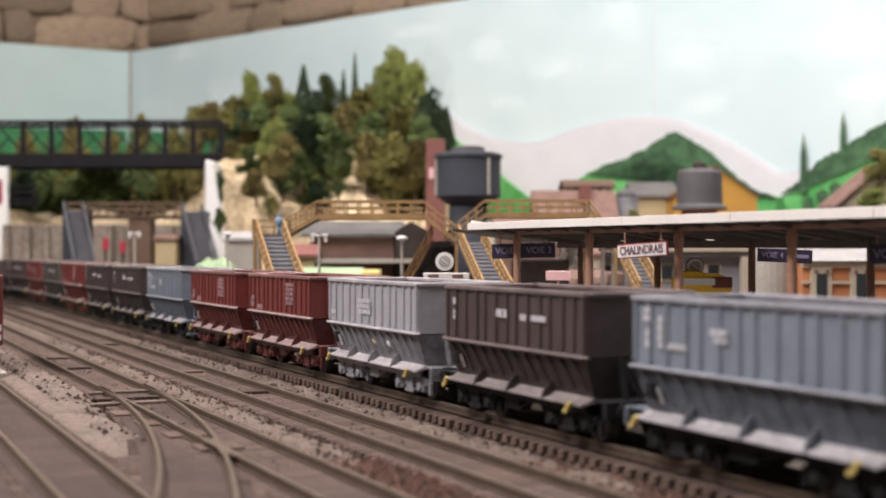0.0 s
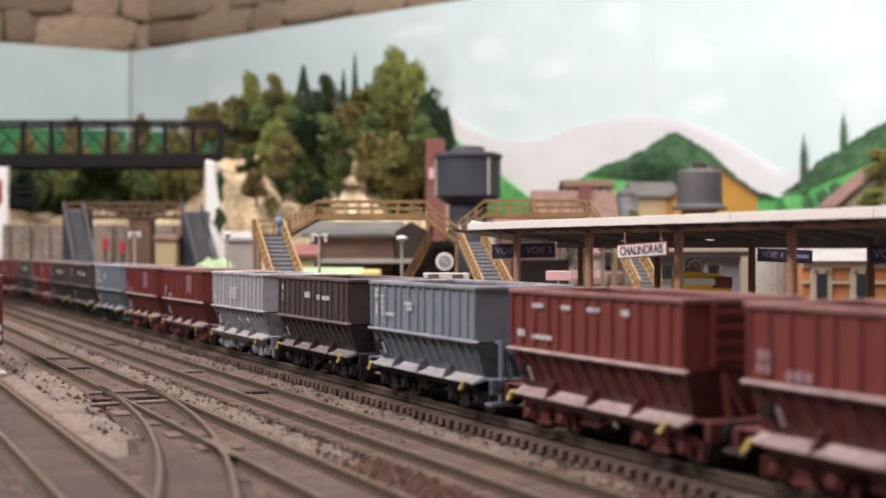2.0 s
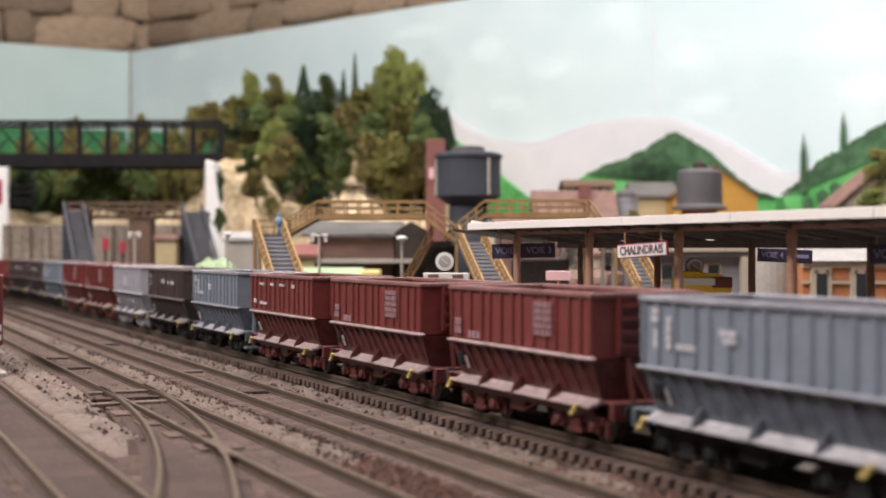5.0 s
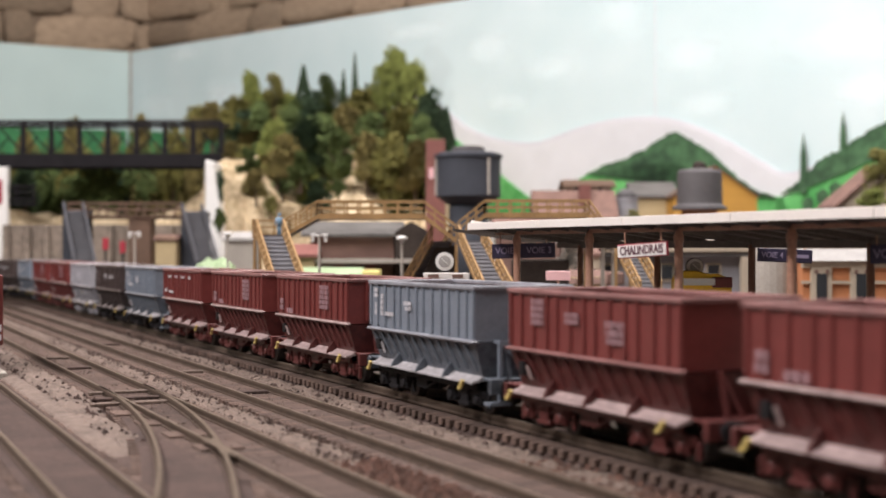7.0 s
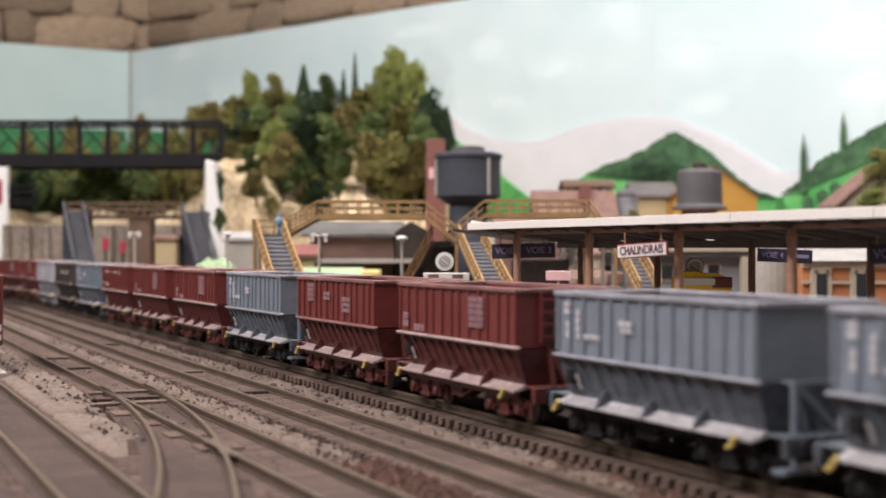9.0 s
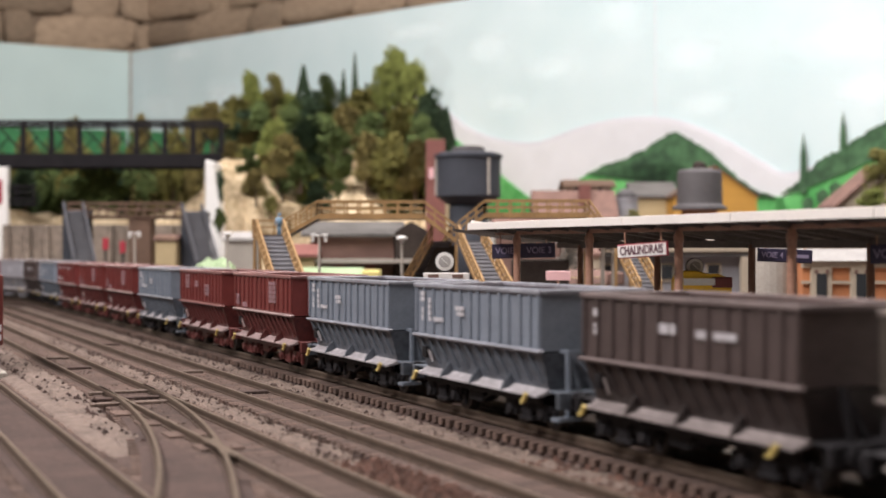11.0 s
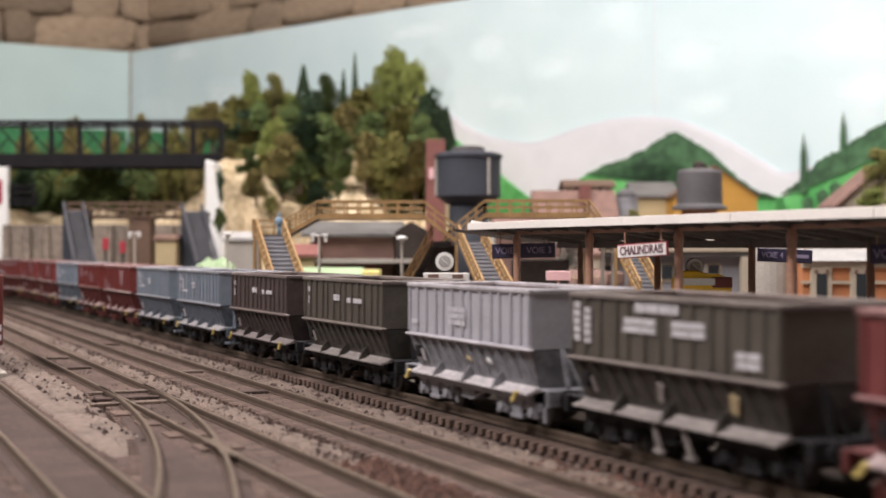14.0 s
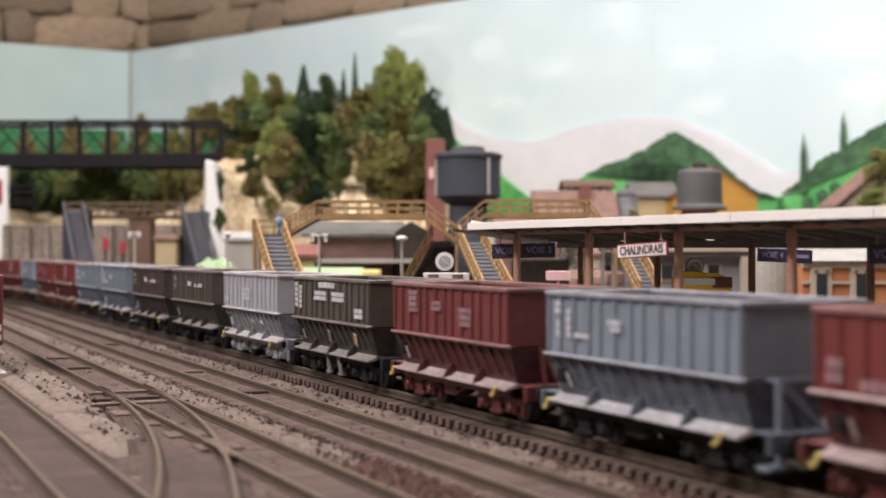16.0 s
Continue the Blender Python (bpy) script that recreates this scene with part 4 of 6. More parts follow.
hung_sign((0.0330, 0.5320, 0.0556), 0.0259, 0.0060, M["sign_blue"], M["sign_blue"], [("VOIE", -0.0078, 0.0037, 0.95), ("VOIE 3", 0.0063, 0.0037, 0.95)], "dark navy platform sign with pale letters", -1.2, 0, 0.006, ink_pale)
hung_sign((0.1368, 0.5200, 0.0536), 0.0219, 0.0054, M["sign_blue"], M["sign_blue"], [("VOIE 4", -0.0052, 0.0033, 0.90)], "dark navy platform sign with blurred letters", 2.5, 0, 0.006, ink_pale,
          [(0.0064, 0, 0.0058, 0.0014)])
hung_sign((0.1314, 0.3750, 0.0550), 0.0163, 0.0055, M["sign_blue"], M["sign_blue"], [("VOIE", -0.0037, 0.0037, 0.95)], "dark navy platform sign with pale letters", -2, 0, 0.006, ink_pale)


def clock(c, r, foot, label):
    ck = thing("platform_clock", pose(c[0], c[1], foot), label, "clock", "platform clocks")
    z = c[2] - foot
    b = B()
    tube(b, (0, 0, 0), (0, 0, z), 0.0007, n=8)
    part("post", b, M["under"], ck)
    b = B()
    tube(b, (0, -0.0013, z), (0, 0.0013, z), r, n=28)
    part("case", b, M["tank_old"], ck, "grey clock case", 0.0002)
    b = B()
    tube(b, (0, -0.0016, z), (0, -0.0012, z), r * 0.92, n=28)
    part("rim", b, M["lamp_white"], ck, "white ring")
    b = B()
    tube(b, (0, -0.0019, z), (0, -0.0015, z), r * 0.60, n=24)
    part("dial", b, M["roof_grey"], ck, "grey dial")
    b = B()
    bar(b, (0, -0.0021, z), (r * 0.38, -0.0021, z - r * 0.3), 0.0003)
    bar(b, (0, -0.0021, z), (-r * 0.3, -0.0021, z + r * 0.35), 0.0003)
    part("hand", b, M["lamp_white"], ck, "white clock hands")
    return ck


clock((0.0007, 0.5600, 0.0509), 0.0043, 0.010, "round grey platform clock with a white ring")
clock((0.0948, 0.4900, 0.0496), 0.0034, 0.010, "round pale platform clock with a white ring")

# planter with a lettered board, tractor and small boards on the platform
pl = thing("bench_sign", pose(0.0014, 0.55, 0.010), "low white board on legs with dark marks", "sign")
bm = B()
box(bm, (0, 0, 0.0446 - 0.010), (0.0196, 0.0012, 0.0033))
part("board", bm, M["sign_white"], pl, bevel=0.0002)
bm = B()
for x in (-0.0055, 0.0048):
    box(bm, (x, -0.0008, 0.0448 - 0.010), (0.0045, 0.0003, 0.0015))
part("marks", bm, M["shed"], pl, "dark red unreadable marks")
bm = B()
for x in (-0.008, 0.008):
    bar(bm, (x, 0, 0), (x, 0, 0.0434 - 0.010), 0.0009)
part("leg", bm, M["post"], pl)

ps = thing("pink_notice", pose(0.0532, 0.60, 0.010), "pale pink notice board on a post", "sign")
bm = B()
box(bm, (0, 0, 0.0440 - 0.010), (0.0112, 0.001, 0.0044))
part("board", bm, M["pink"], ps, bevel=0.0002)
bm = B()
tube(bm, (0, 0.0006, 0), (0, 0.0006, 0.0440 - 0.010), 0.0006)
part("post", bm, M["post"], ps)

tr = thing("luggage_tractor", pose(0.0954, 0.484, 0.010), "bright yellow platform luggage tractor with red rear", "vehicle")
zt = 0.0482 - 0.010
bm = B()
prism(bm, [(-0.0105, 0.004), (0.0112, 0.004), (0.0112, zt - 0.003), (0.006, zt - 0.001), (0.002, zt - 0.001), (-0.001, zt), (-0.007, zt), (-0.0095, zt - 0.003)], -0.005, 0.005, axis="y")
part("body", bm, M["bright_yellow"], tr, bevel=0.0005)
bm = B()
box(bm, (0.0075, -0.0006, zt - 0.0042), (0.0075, 0.0100, 0.0040))
part("rear_box", bm, M["red"], tr, "red rear box", 0.0003)
bm = B()
box(bm, (-0.0010, -0.0053, zt - 0.0040), (0.0115, 0.0008, 0.0026))
part("panel", bm, M["lamp_white"], tr, "white panel")
for x in (-0.0065, 0.0065):
    bm = B()
    tube(bm, (x, -0.0052, 0.0028), (x, 0.0052, 0.0028), 0.0028, n=16)
    part("wheel", bm, M["under"], tr, "black tyre")

# ---- the yellow timber footbridge ----
fb = thing("footbridge", I4, "ochre timber footbridge with grey steps over the tracks", "footbridge")


def railing(a, b, h=0.0092, n=None, board=0.0022):
    """Stringer board, two rails and posts between two feet a and b."""
    a, b = Vector(a), Vector(b)
    up = Vector((0, 0, 1))
    n = n or max(2, round((b - a).length / 0.0075))
    q = B()
    bar(q, a + up * 0.0004, b + up * 0.0004, 0.0010, board)
    part("stringer", q, M["timber"], fb)
    q = B()
    bar(q, a + up * h, b + up * h, 0.0011, 0.0010)
    bar(q, a + up * h * 0.58, b + up * h * 0.58, 0.0007, 0.0009)
    part("handrail", q, M["timber"], fb)
    for i in range(n + 1):
        p = a.lerp(b, i / n)
        q = B()
        bar(q, p, p + up * h, 0.0009)
        part("baluster", q, M["timber"], fb)


def flight(a0, b0, a1, b1, n, h=0.0092, back=True):
    """Steps from the edge a0-b0 down or up to the edge a1-b1, with railings on both sides."""
    a0, b0, a1, b1 = (Vector(p) for p in (a0, b0, a1, b1))
    d0 = a1 - a0
    for i in range(n + 1):
        t = i / n
        p, r = a0.lerp(a1, t), b0.lerp(b1, t)
        q = B()
        w = max(0.0022, (a1 - a0).length / n * 0.75)
        d = (a1 - a0)
        d.z = 0
        m = (r - p).to_track_quat("X", "Z").to_matrix()
        box(q, (p + r) / 2, ((r - p).length, w, 0.0008), m)
        part("step", q, M["step"], fb)
    q = B()
    vs = [q.verts.new(v) for v in (a0 + Vector((0, 0, 0.0002)), b0 + Vector((0, 0, 0.0002)), b1 + Vector((0, 0, 0.0002)), a1 + Vector((0, 0, 0.0002)))]
    f = q.faces.new(vs)
    ex = bmesh.ops.extrude_face_region(q, geom=[f])
    bmesh.ops.translate(q, vec=(0, 0, -0.0008), verts=[v for v in ex["geom"] if isinstance(v, bmesh.types.BMVert)])
    bmesh.ops.recalc_face_normals(q, faces=q.faces[:])
    part("stair_deck", q, M["step"], fb)
    railing(a0, a1, h)
    if back:
        railing(b0, b1, h)


def plate(pts, z0, z1, material, name="deck"):
    q = B()
    prism(q, pts, z0, z1, axis="z")
    return part(name, q, material, fb)


ZD = 0.0746
Y0, Y1 = 0.745, 0.768
# main span
xa, xb = -0.0717, -0.0111
plate([(xa, Y0), (xb, Y0), (xb, Y1), (xa, Y1)], ZD - 0.0012, ZD, M["step"])
railing((xa, Y0, ZD), (xb, Y0, ZD), board=0.0032)
railing((xa, Y1, ZD), (xb, Y1, ZD), board=0.0032)
# upper flight on the far side, then the landing and the lower flight towards the track
zl = 0.0639
xl = -0.0906
flight((xl, Y0, zl), (xl, Y1, zl), (xa, Y0, ZD), (xa, Y1, ZD), 9)
plate([(-0.1090, Y0), (xl, Y0), (xl, Y1), (-0.1090, Y1)], zl - 0.0012, zl, M["step"], "landing")
railing((-0.1090, Y1, zl), (xl, Y1, zl))
railing((-0.1090, Y0, zl), (-0.1090, Y1, zl))
zf = 0.0100
flight((-0.1066, 0.743, zl), (-0.0913, 0.743, zl), (-0.0857, 0.672, 0.0288), (-0.0701, 0.672, 0.0288), 15)
for x in (-0.1080, -0.0926):
    for y in (Y0, Y1):
        bm = B()
        bar(bm, (x, y, 0.0), (x, y, zl), 0.0016)
        part("trestle_post", bm, M["timber"], fb)
bm = B()
bar(bm, (-0.0857, 0.672, 0.0), (-0.0857, 0.672, 0.0285), 0.0016)
bar(bm, (-0.0701, 0.672, 0.0), (-0.0701, 0.672, 0.0285), 0.0016)
part("trestle_post", bm, M["timber"], fb)
railing((-0.0701, 0.672, 0.0288), (-0.0649, 0.668, 0.0288), 0.006, 2)
bm = B()
bar(bm, (-0.0649, 0.668, 0.0), (-0.0649, 0.668, 0.029), 0.0014)
part("trestle_post", bm, M["timber"], fb)
# descending flight to the middle landing
xm, zm = 0.0077, 0.0605
flight((xb, Y0, ZD), (xb, Y1, ZD), (xm, Y0, zm), (xm, Y1, zm), 11)
xm2 = 0.0212
plate([(xm, Y0), (xm2, Y0), (xm2, Y1), (xm, Y1)], zm - 0.0012, zm, M["step"], "landing")
for x in (xm, xm2):
    for y in (Y0 + 0.001, Y1):
        bm = B()
        bar(bm, (x, y, 0.0), (x, y, zm), 0.0016)
        part("trestle_post", bm, M["timber"], fb)
# flight down towards the platform end
flight((0.0090, 0.742, zm), (0.0219, 0.742, zm), (0.0207, 0.655, 0.0305), (0.0350, 0.655, 0.0305), 15)
for x in (0.0207, 0.0350):
    bm = B()
    bar(bm, (x, 0.655, 0.0), (x, 0.655, 0.0305), 0.0016)
    part("trestle_post", bm, M["timber"], fb)
# second span over the yard
xc, xd = 0.0248, 0.0857
Y2, Y3 = 0.762, 0.785
flight((0.0094, Y2, 0.0633), (0.0094, Y3, 0.0633), (xc, Y2, 0.0757), (xc, Y3, 0.0757), 9)
plate([(xc, Y2), (xd, Y2), (xd, Y3), (xc, Y3)], 0.0757 - 0.0012, 0.0757, M["step"])
railing((xc, Y2, 0.0757), (xd, Y2, 0.0757), board=0.0032)
railing((xc, Y3, 0.0757), (xd, Y3, 0.0757), board=0.0032)
flight((xd, Y2, 0.0757), (xd, Y3, 0.0757), (0.0982, Y2 - 0.01, 0.0566), (0.0982, Y3 - 0.01, 0.0566), 12)
flight((0.0985, 0.742, 0.0563), (0.1087, 0.742, 0.0563), (0.1029, 0.676, 0.030), (0.1135, 0.676, 0.030), 13)
for x, y, z in ((0.0998, 0.75, 0.0563), (0.1102, 0.765, 0.0563), (0.1029, 0.676, 0.03), (0.1135, 0.676, 0.03), (xd, Y2, 0.0754), (xd, Y3, 0.0754)):
    bm = B()
    bar(bm, (x, y, 0.0), (x, y, z), 0.0016)
    part("trestle_post", bm, M["timber"], fb)
# flight away to the other platform with its dark side board
flight((-0.0063, 0.771, zm), (0.0053, 0.771, zm), (-0.0250, 0.80, 0.028), (-0.0136, 0.80, 0.028), 12)
bm = B()
prism(bm, [(-0.0187, 0.0), (0.0074, 0.0), (0.0074, zm - 0.002), (-0.0040, zm - 0.002), (-0.0187, 0.026)], 0.772, 0.776, axis="y")
part("side_board", bm, M["dark_wood"], fb, "dark boarded stair side")

# a small painted figure on the landing
bm = B()
tube(bm, (-0.0008, 0, 0), (-0.0006, 0, 0.008), 0.0009, 0.0010, 8)
tube(bm, (0.0010, 0, 0), (0.0006, 0, 0.008), 0.0009, 0.0010, 8)
tube(bm, (0, 0, 0.0075), (0.0003, 0, 0.0155), 0.0018, 0.0021, 10)
tube(bm, (-0.0022, 0, 0.0150), (-0.0030, -0.001, 0.0085), 0.0007, 0.0006, 8)
tube(bm, (0.0026, 0, 0.0150), (0.0030, -0.001, 0.0085), 0.0007, 0.0006, 8)
bmesh.ops.create_icosphere(bm, subdivisions=2, radius=0.0016, matrix=Matrix.Translation((0.0004, 0, 0.0178)))
single("figurine", bm, M["figure"], pose(-0.0948, 0.752, zl) @ Matrix.Scale(0.7, 4), "tiny plain blue figurine standing on the footbridge landing", "figurine", smooth=True)


# ---- lamps ----
def yard_lamp(x, y, top, double, label):
    l = thing("yard_lamp", pose(x, y, 0), label, "lamp", "yard lamps")
    b = B()
    tube(b, (0, 0, 0), (0, 0, top), 0.0011, 0.0008, 10)
    part("mast", b, M["concrete"], l, "grey lamp mast")
    if double:
        for e in (-1, 1):
            b = B()
            bar(b, (0, 0, top - 0.0005), (e * 0.0028, 0, top - 0.0002), 0.0008)
            box(b, (e * 0.0036, 0, top - 0.0002), (0.0030, 0.0026, 0.0018))
            box(b, (e * 0.0040, 0, top - 0.0026), (0.0018, 0.0018, 0.0036))
            part("head", b, M["lamp_white"], l, "white lamp head", 0.0002)
    else:
        b = B()
        lathe(b, [(0.0008, top - 0.0040), (0.0016, top - 0.0022), (0.0038, top - 0.0010), (0.0036, top - 0.0002), (0.0010, top + 0.0008)], 18)
        part("shade", b, M["lamp_white"], l, "white mushroom lamp shade", smooth=True)
    return l


yard_lamp(-0.0781, 0.82, 0.0652, True, "white twin-headed yard lamp on a grey mast")
yard_lamp(-0.0260, 0.82, 0.0638, False, "white mushroom yard lamp on a grey mast")
yard_lamp(-0.1491, 0.90, 0.0676, False, "white mushroom yard lamp on a grey mast")
yard_lamp(-0.2611, 1.10, 0.0702, True, "white twin-headed yard lamp on a grey mast")

# ---- buildings ----
def house(name, x0, x1, y, depth, z_eave, z_ridge, wall, roof, label, category="building", along=True, over=0.004, wins=(), z0=0.0):
    """A gabled building; along: the ridge runs across the view. wins: (x, z, w, h) on the front."""
    h = thing(name, I4, label, category)
    b = B()
    box(b, ((x0 + x1) / 2, y + depth / 2, (z0 + z_eave) / 2), (x1 - x0, depth, z_eave - z0))
    part("wall", b, wall, h)
    b = B()
    t = 0.0022
    if along:
        m = y + depth / 2
        prism(b, [(y, z_eave - 0.0004), (y + depth, z_eave - 0.0004), (m, z_ridge - t)], x0, x1, axis="x")
        part("gable", b, wall, h)
        for e in (-1, 1):
            b = B()
            ye = m + e * (depth / 2 + over)
            prism(b, [(ye, z_eave - 0.001), (m, z_ridge), (m, z_ridge - t), (ye, z_eave - 0.001 - t)], x0 - over, x1 + over, axis="x")
            part("roof", b, roof, h)
    else:
        m = (x0 + x1) / 2
        prism(b, [(x0, z_eave - 0.0004), (x1, z_eave - 0.0004), (m, z_ridge - t)], y, y + depth, axis="y")
        part("gable", b, wall, h)
        for e in (-1, 1):
            b = B()
            xe = m + e * ((x1 - x0) / 2 + over)
            prism(b, [(xe, z_eave - 0.001), (m, z_ridge), (m, z_ridge - t), (xe, z_eave - 0.001 - t)], y - over, y + depth + over, axis="y")
            part("roof", b, roof, h)
    for x, z, w, hh in wins:
        b = B()
        box(b, (x, y - 0.0006, z), (w + 0.003, 0.0016, hh + 0.003))
        f = part("window", b, M["pale_wall"], h, "pale window surround")
        b = B()
        box(b, (x, y - 0.0012, z), (w, 0.0016, hh))
        part("pane", b, M["window"], f, "dark window pane")
    return h


# goods shed
sh = house("goods_shed", -0.0977, -0.0363, 0.96, 0.06, 0.0684, 0.0772, M["shed"], M["shed_roof"], "dark red boarded goods shed with a grey roof", "shed", over=0.007)
for k in range(5):
    bm = B()
    x = -0.0868 + k * 0.0108
    box(bm, (x, 0.9585, 0.028), (0.0088, 0.0018, 0.034))
    part("door", bm, M["brick"] if k % 2 else M["shed"], sh, "dull red boarded sliding door")
bm = B()
box(bm, (-0.0595, 0.945, 0.0477), (0.075, 0.026, 0.003))
part("loading_dock", bm, M["concrete"], sh, "grey loading dock")
bm = B()
prism(bm, [(-0.0347, 0.0), (-0.0120, 0.0), (-0.0120, 0.0699), (-0.0231, 0.0765), (-0.0347, 0.0691)], 0.945, 1.02, axis="y")
part("end_wall", bm, M["dark_wood"], sh, "black boarded gable end")

# water tower and its brick chimney
wt = thing("water_tower", pose(0.0225, 1.15, 0), "dark grey round water tower on a tapered base", "water tower")
R = 0.0285
bm = B()
lathe(bm, [(R * 0.62, 0), (R * 0.60, 0.1008 - 0.004)], 36)
part("base", bm, M["tank"], wt, smooth=True)
bm = B()
lathe(bm, [(R * 0.66, 0.0958), (R * 0.96, 0.1018), (R, 0.1028), (R, 0.1358), (R * 1.06, 0.1368), (R * 1.06, 0.1393), (R * 0.9, 0.1413)], 44)
part("tank", bm, M["tank"], wt, "dark grey steel tank", smooth=False)
bm = B()
lathe(bm, [(R * 0.50, 0.1408), (R * 0.50, 0.1458), (R * 0.36, 0.1473)], 28)
part("lid", bm, M["tank_old"], wt, "grey lid")
for a in (-80, 36):
    bm = B()
    bar(bm, (R * 1.02 * math.sin(radians(a)), -R * 1.02 * math.cos(radians(a)), 0.1038), (R * 1.02 * math.sin(radians(a)), -R * 1.02 * math.cos(radians(a)), 0.1353), 0.0022)
    part("pipe", bm, M["concrete"], wt, "pale grey downpipe")
ch = thing("chimney_tower", pose(-0.0071, 1.25, 0), "red brick tower with a pale sign", "tower")
bm = B()
box(bm, (0, 0, 0.1610 / 2), (0.0185, 0.018, 0.1610))
part("shaft", bm, M["brick"], ch, bevel=0.0006)
bm = B()
box(bm, (-0.004, -0.0096, 0.1286), (0.0045, 0.0012, 0.010))
part("sign", bm, M["pink"], ch, "small pale sign")

# houses of the town
hs = house("town_house", 0.0913, 0.1636, 1.25, 0.05, 0.0878, 0.1137, M["cream"], M["tile_roof"], "cream house with a dull red tile roof", "house", over=0.005)
bm = B()
box(bm, (0.1375, 1.262, 0.1085), (0.0109, 0.010, 0.0196))
part("chimney", bm, M["brick"], hs, "red brick chimney")
house("flat_house", 0.1276, 0.1742, 1.34, 0.05, 0.1225, 0.1290, M["old_wall"], M["rust"], "weathered stone house with a low brown roof", "house", over=0.004,
      wins=[(0.1375, 0.1163, 0.006, 0.006), (0.1620, 0.1163, 0.006, 0.006)])
gs = thing("grain_silo", pose(0.1800, 1.28, 0), "small grey round silo with a domed lid", "silo")
bm = B()
lathe(bm, [(0.0118, 0.0), (0.0118, 0.1040), (0.0125, 0.1045), (0.0125, 0.1062), (0.0112, 0.1066)], 28)
part("drum", bm, M["grey_wall"], gs)
bm = B()
lathe(bm, [(0.0100, 0.1062), (0.0092, 0.1110), (0.0060, 0.1145), (0.0020, 0.1156)], 24)
part("lid", bm, M["tank_old"], gs, "weathered domed lid", smooth=True)
house("cream_house", 0.1987, 0.2430, 1.36, 0.05, 0.1131, 0.1277, M["cream"], M["shed_roof"], "cream house with a weathered roof", "house", over=0.003)
house("ochre_house", 0.2342, 0.3191, 1.32, 0.05, 0.1114, 0.1418, M["ochre"], M["rust"], "ochre gabled house behind the tank", "house", along=False, over=0.002)
bm = B()
house("brown_house", 0.3500, 0.4280, 1.15, 0.05, 0.0958, 0.1318, M["pale_wall"], M["tile_roof"], "house with a steep brown roof", "house", along=False, over=0.004)
ot = thing("round_tank", pose(0.2211, 1.12, 0), "weathered grey round tank on a brick base", "water tower")
R = 0.0190
bm = B()
lathe(bm, [(R * 1.22, 0.0899), (R * 1.22, 0.0923), (R * 1.02, 0.0948), (R, 0.1220), (R * 0.9, 0.1245), (R * 0.5, 0.1254)], 36)
part("tank", bm, M["tank_old"], ot, smooth=False)
bm = B()
lathe(bm, [(R * 0.8, 0), (R * 0.8, 0.0904)], 20)
part("base", bm, M["brick_orange"], ot, "orange brick base")
bm = B()
lathe(bm, [(R * 0.34, 0.1250), (R * 0.3, 0.1298), (R * 0.12, 0.1318)], 16)
part("vent", bm, M["dark_wood"], ot, "dark vent cap")

house("brick_workshop", 0.0459, 0.1081, 1.10, 0.05, 0.0769, 0.0860, M["shed"], M["tile_roof"], "dull red workshop behind the footbridge", "building", over=0.004)
house("yard_store", 0.2377, 0.3796, 1.02, 0.05, 0.0700, 0.0785, M["old_wall"], M["shed_roof"], "long grey stone store behind the station", "building", over=0.004)
house("yard_hut", -0.1762, -0.1525, 1.05, 0.03, 0.0659, 0.0706, M["concrete"], M["roof_grey"], "small pale grey hut below the cliff", "hut", over=0.002)
house("red_roof_hut", -0.1067, -0.0922, 0.93, 0.025, 0.0535, 0.0600, M["cream"], M["brick"], "tiny hut with a red roof in the yard", "hut", over=0.003)
house("cream_hut", -0.2790, -0.2590, 1.26, 0.03, 0.0680, 0.0705, M["cream"], M["tile_roof"], "small cream hut with a dull red roof by the footbridge", "hut", over=0.002)
# long grey works behind the platforms
wk = house("engine_shed", 0.0904, 0.2184, 0.92, 0.08, 0.0627, 0.0684, M["grey_wall"], M["roof_grey"], "long grey rendered engine shed", "building", over=0.004,
           wins=[(0.1184, 0.0399, 0.008, 0.010), (0.1376, 0.0399, 0.008, 0.010), (0.1584, 0.0399, 0.008, 0.010), (0.1912, 0.0399, 0.008, 0.010)])
bm = B()
box(bm, (0.1544, 0.9130, 0.0585), (0.1290, 0.006, 0.0086))
part("fascia", bm, M["pale_wall"], wk, "pale plastered fascia", 0.0004)
bm = B()
box(bm, (0.1544, 0.9150, 0.0525), (0.1284, 0.006, 0.0030))
part("gutter", bm, M["shed_roof"], wk, "dark band below the fascia")
for x in (0.1010, 0.2120):
    bm = B()
    box(bm, (x, 0.9140, 0.0270), (0.0055, 0.006, 0.0480))
    part("pilaster", bm, M["pale_wall"], wk, "pale plastered pilaster", 0.0003)
for x in (0.0965, 0.1030):
    cp = thing("concrete_post", pose(x, 0.785, 0), "pale concrete post standing in the yard", "post", "yard posts")
    bm = B()
    prism(bm, [(-0.0016, 0.0), (0.0016, 0.0), (0.0010, 0.0575), (-0.0010, 0.0575)], -0.0013, 0.0013, axis="y")
    part("shaft", bm, M["concrete"], cp, bevel=0.0002)
    bm = B()
    box(bm, (0, 0, 0.0560), (0.0052, 0.0020, 0.0014))
    part("cross_arm", bm, M["rust"], cp, "rusty cross arm")
house("pale_store", 0.0834, 0.1064, 0.88, 0.03, 0.0544, 0.0598, M["pale_wall"], M["tile_roof"], "pale plastered store between the sidings", "hut", over=0.002,
      wins=[(0.0895, 0.0395, 0.005, 0.008), (0.1002, 0.0395, 0.005, 0.008)])
bm = B()
lathe(bm, [(0.0125, 0.0), (0.0125, 0.0594)], 20)
single("concrete_silo", bm, M["concrete"], pose(0.2021, 0.80, 0), "pale grey concrete silo beside the shed", "silo")
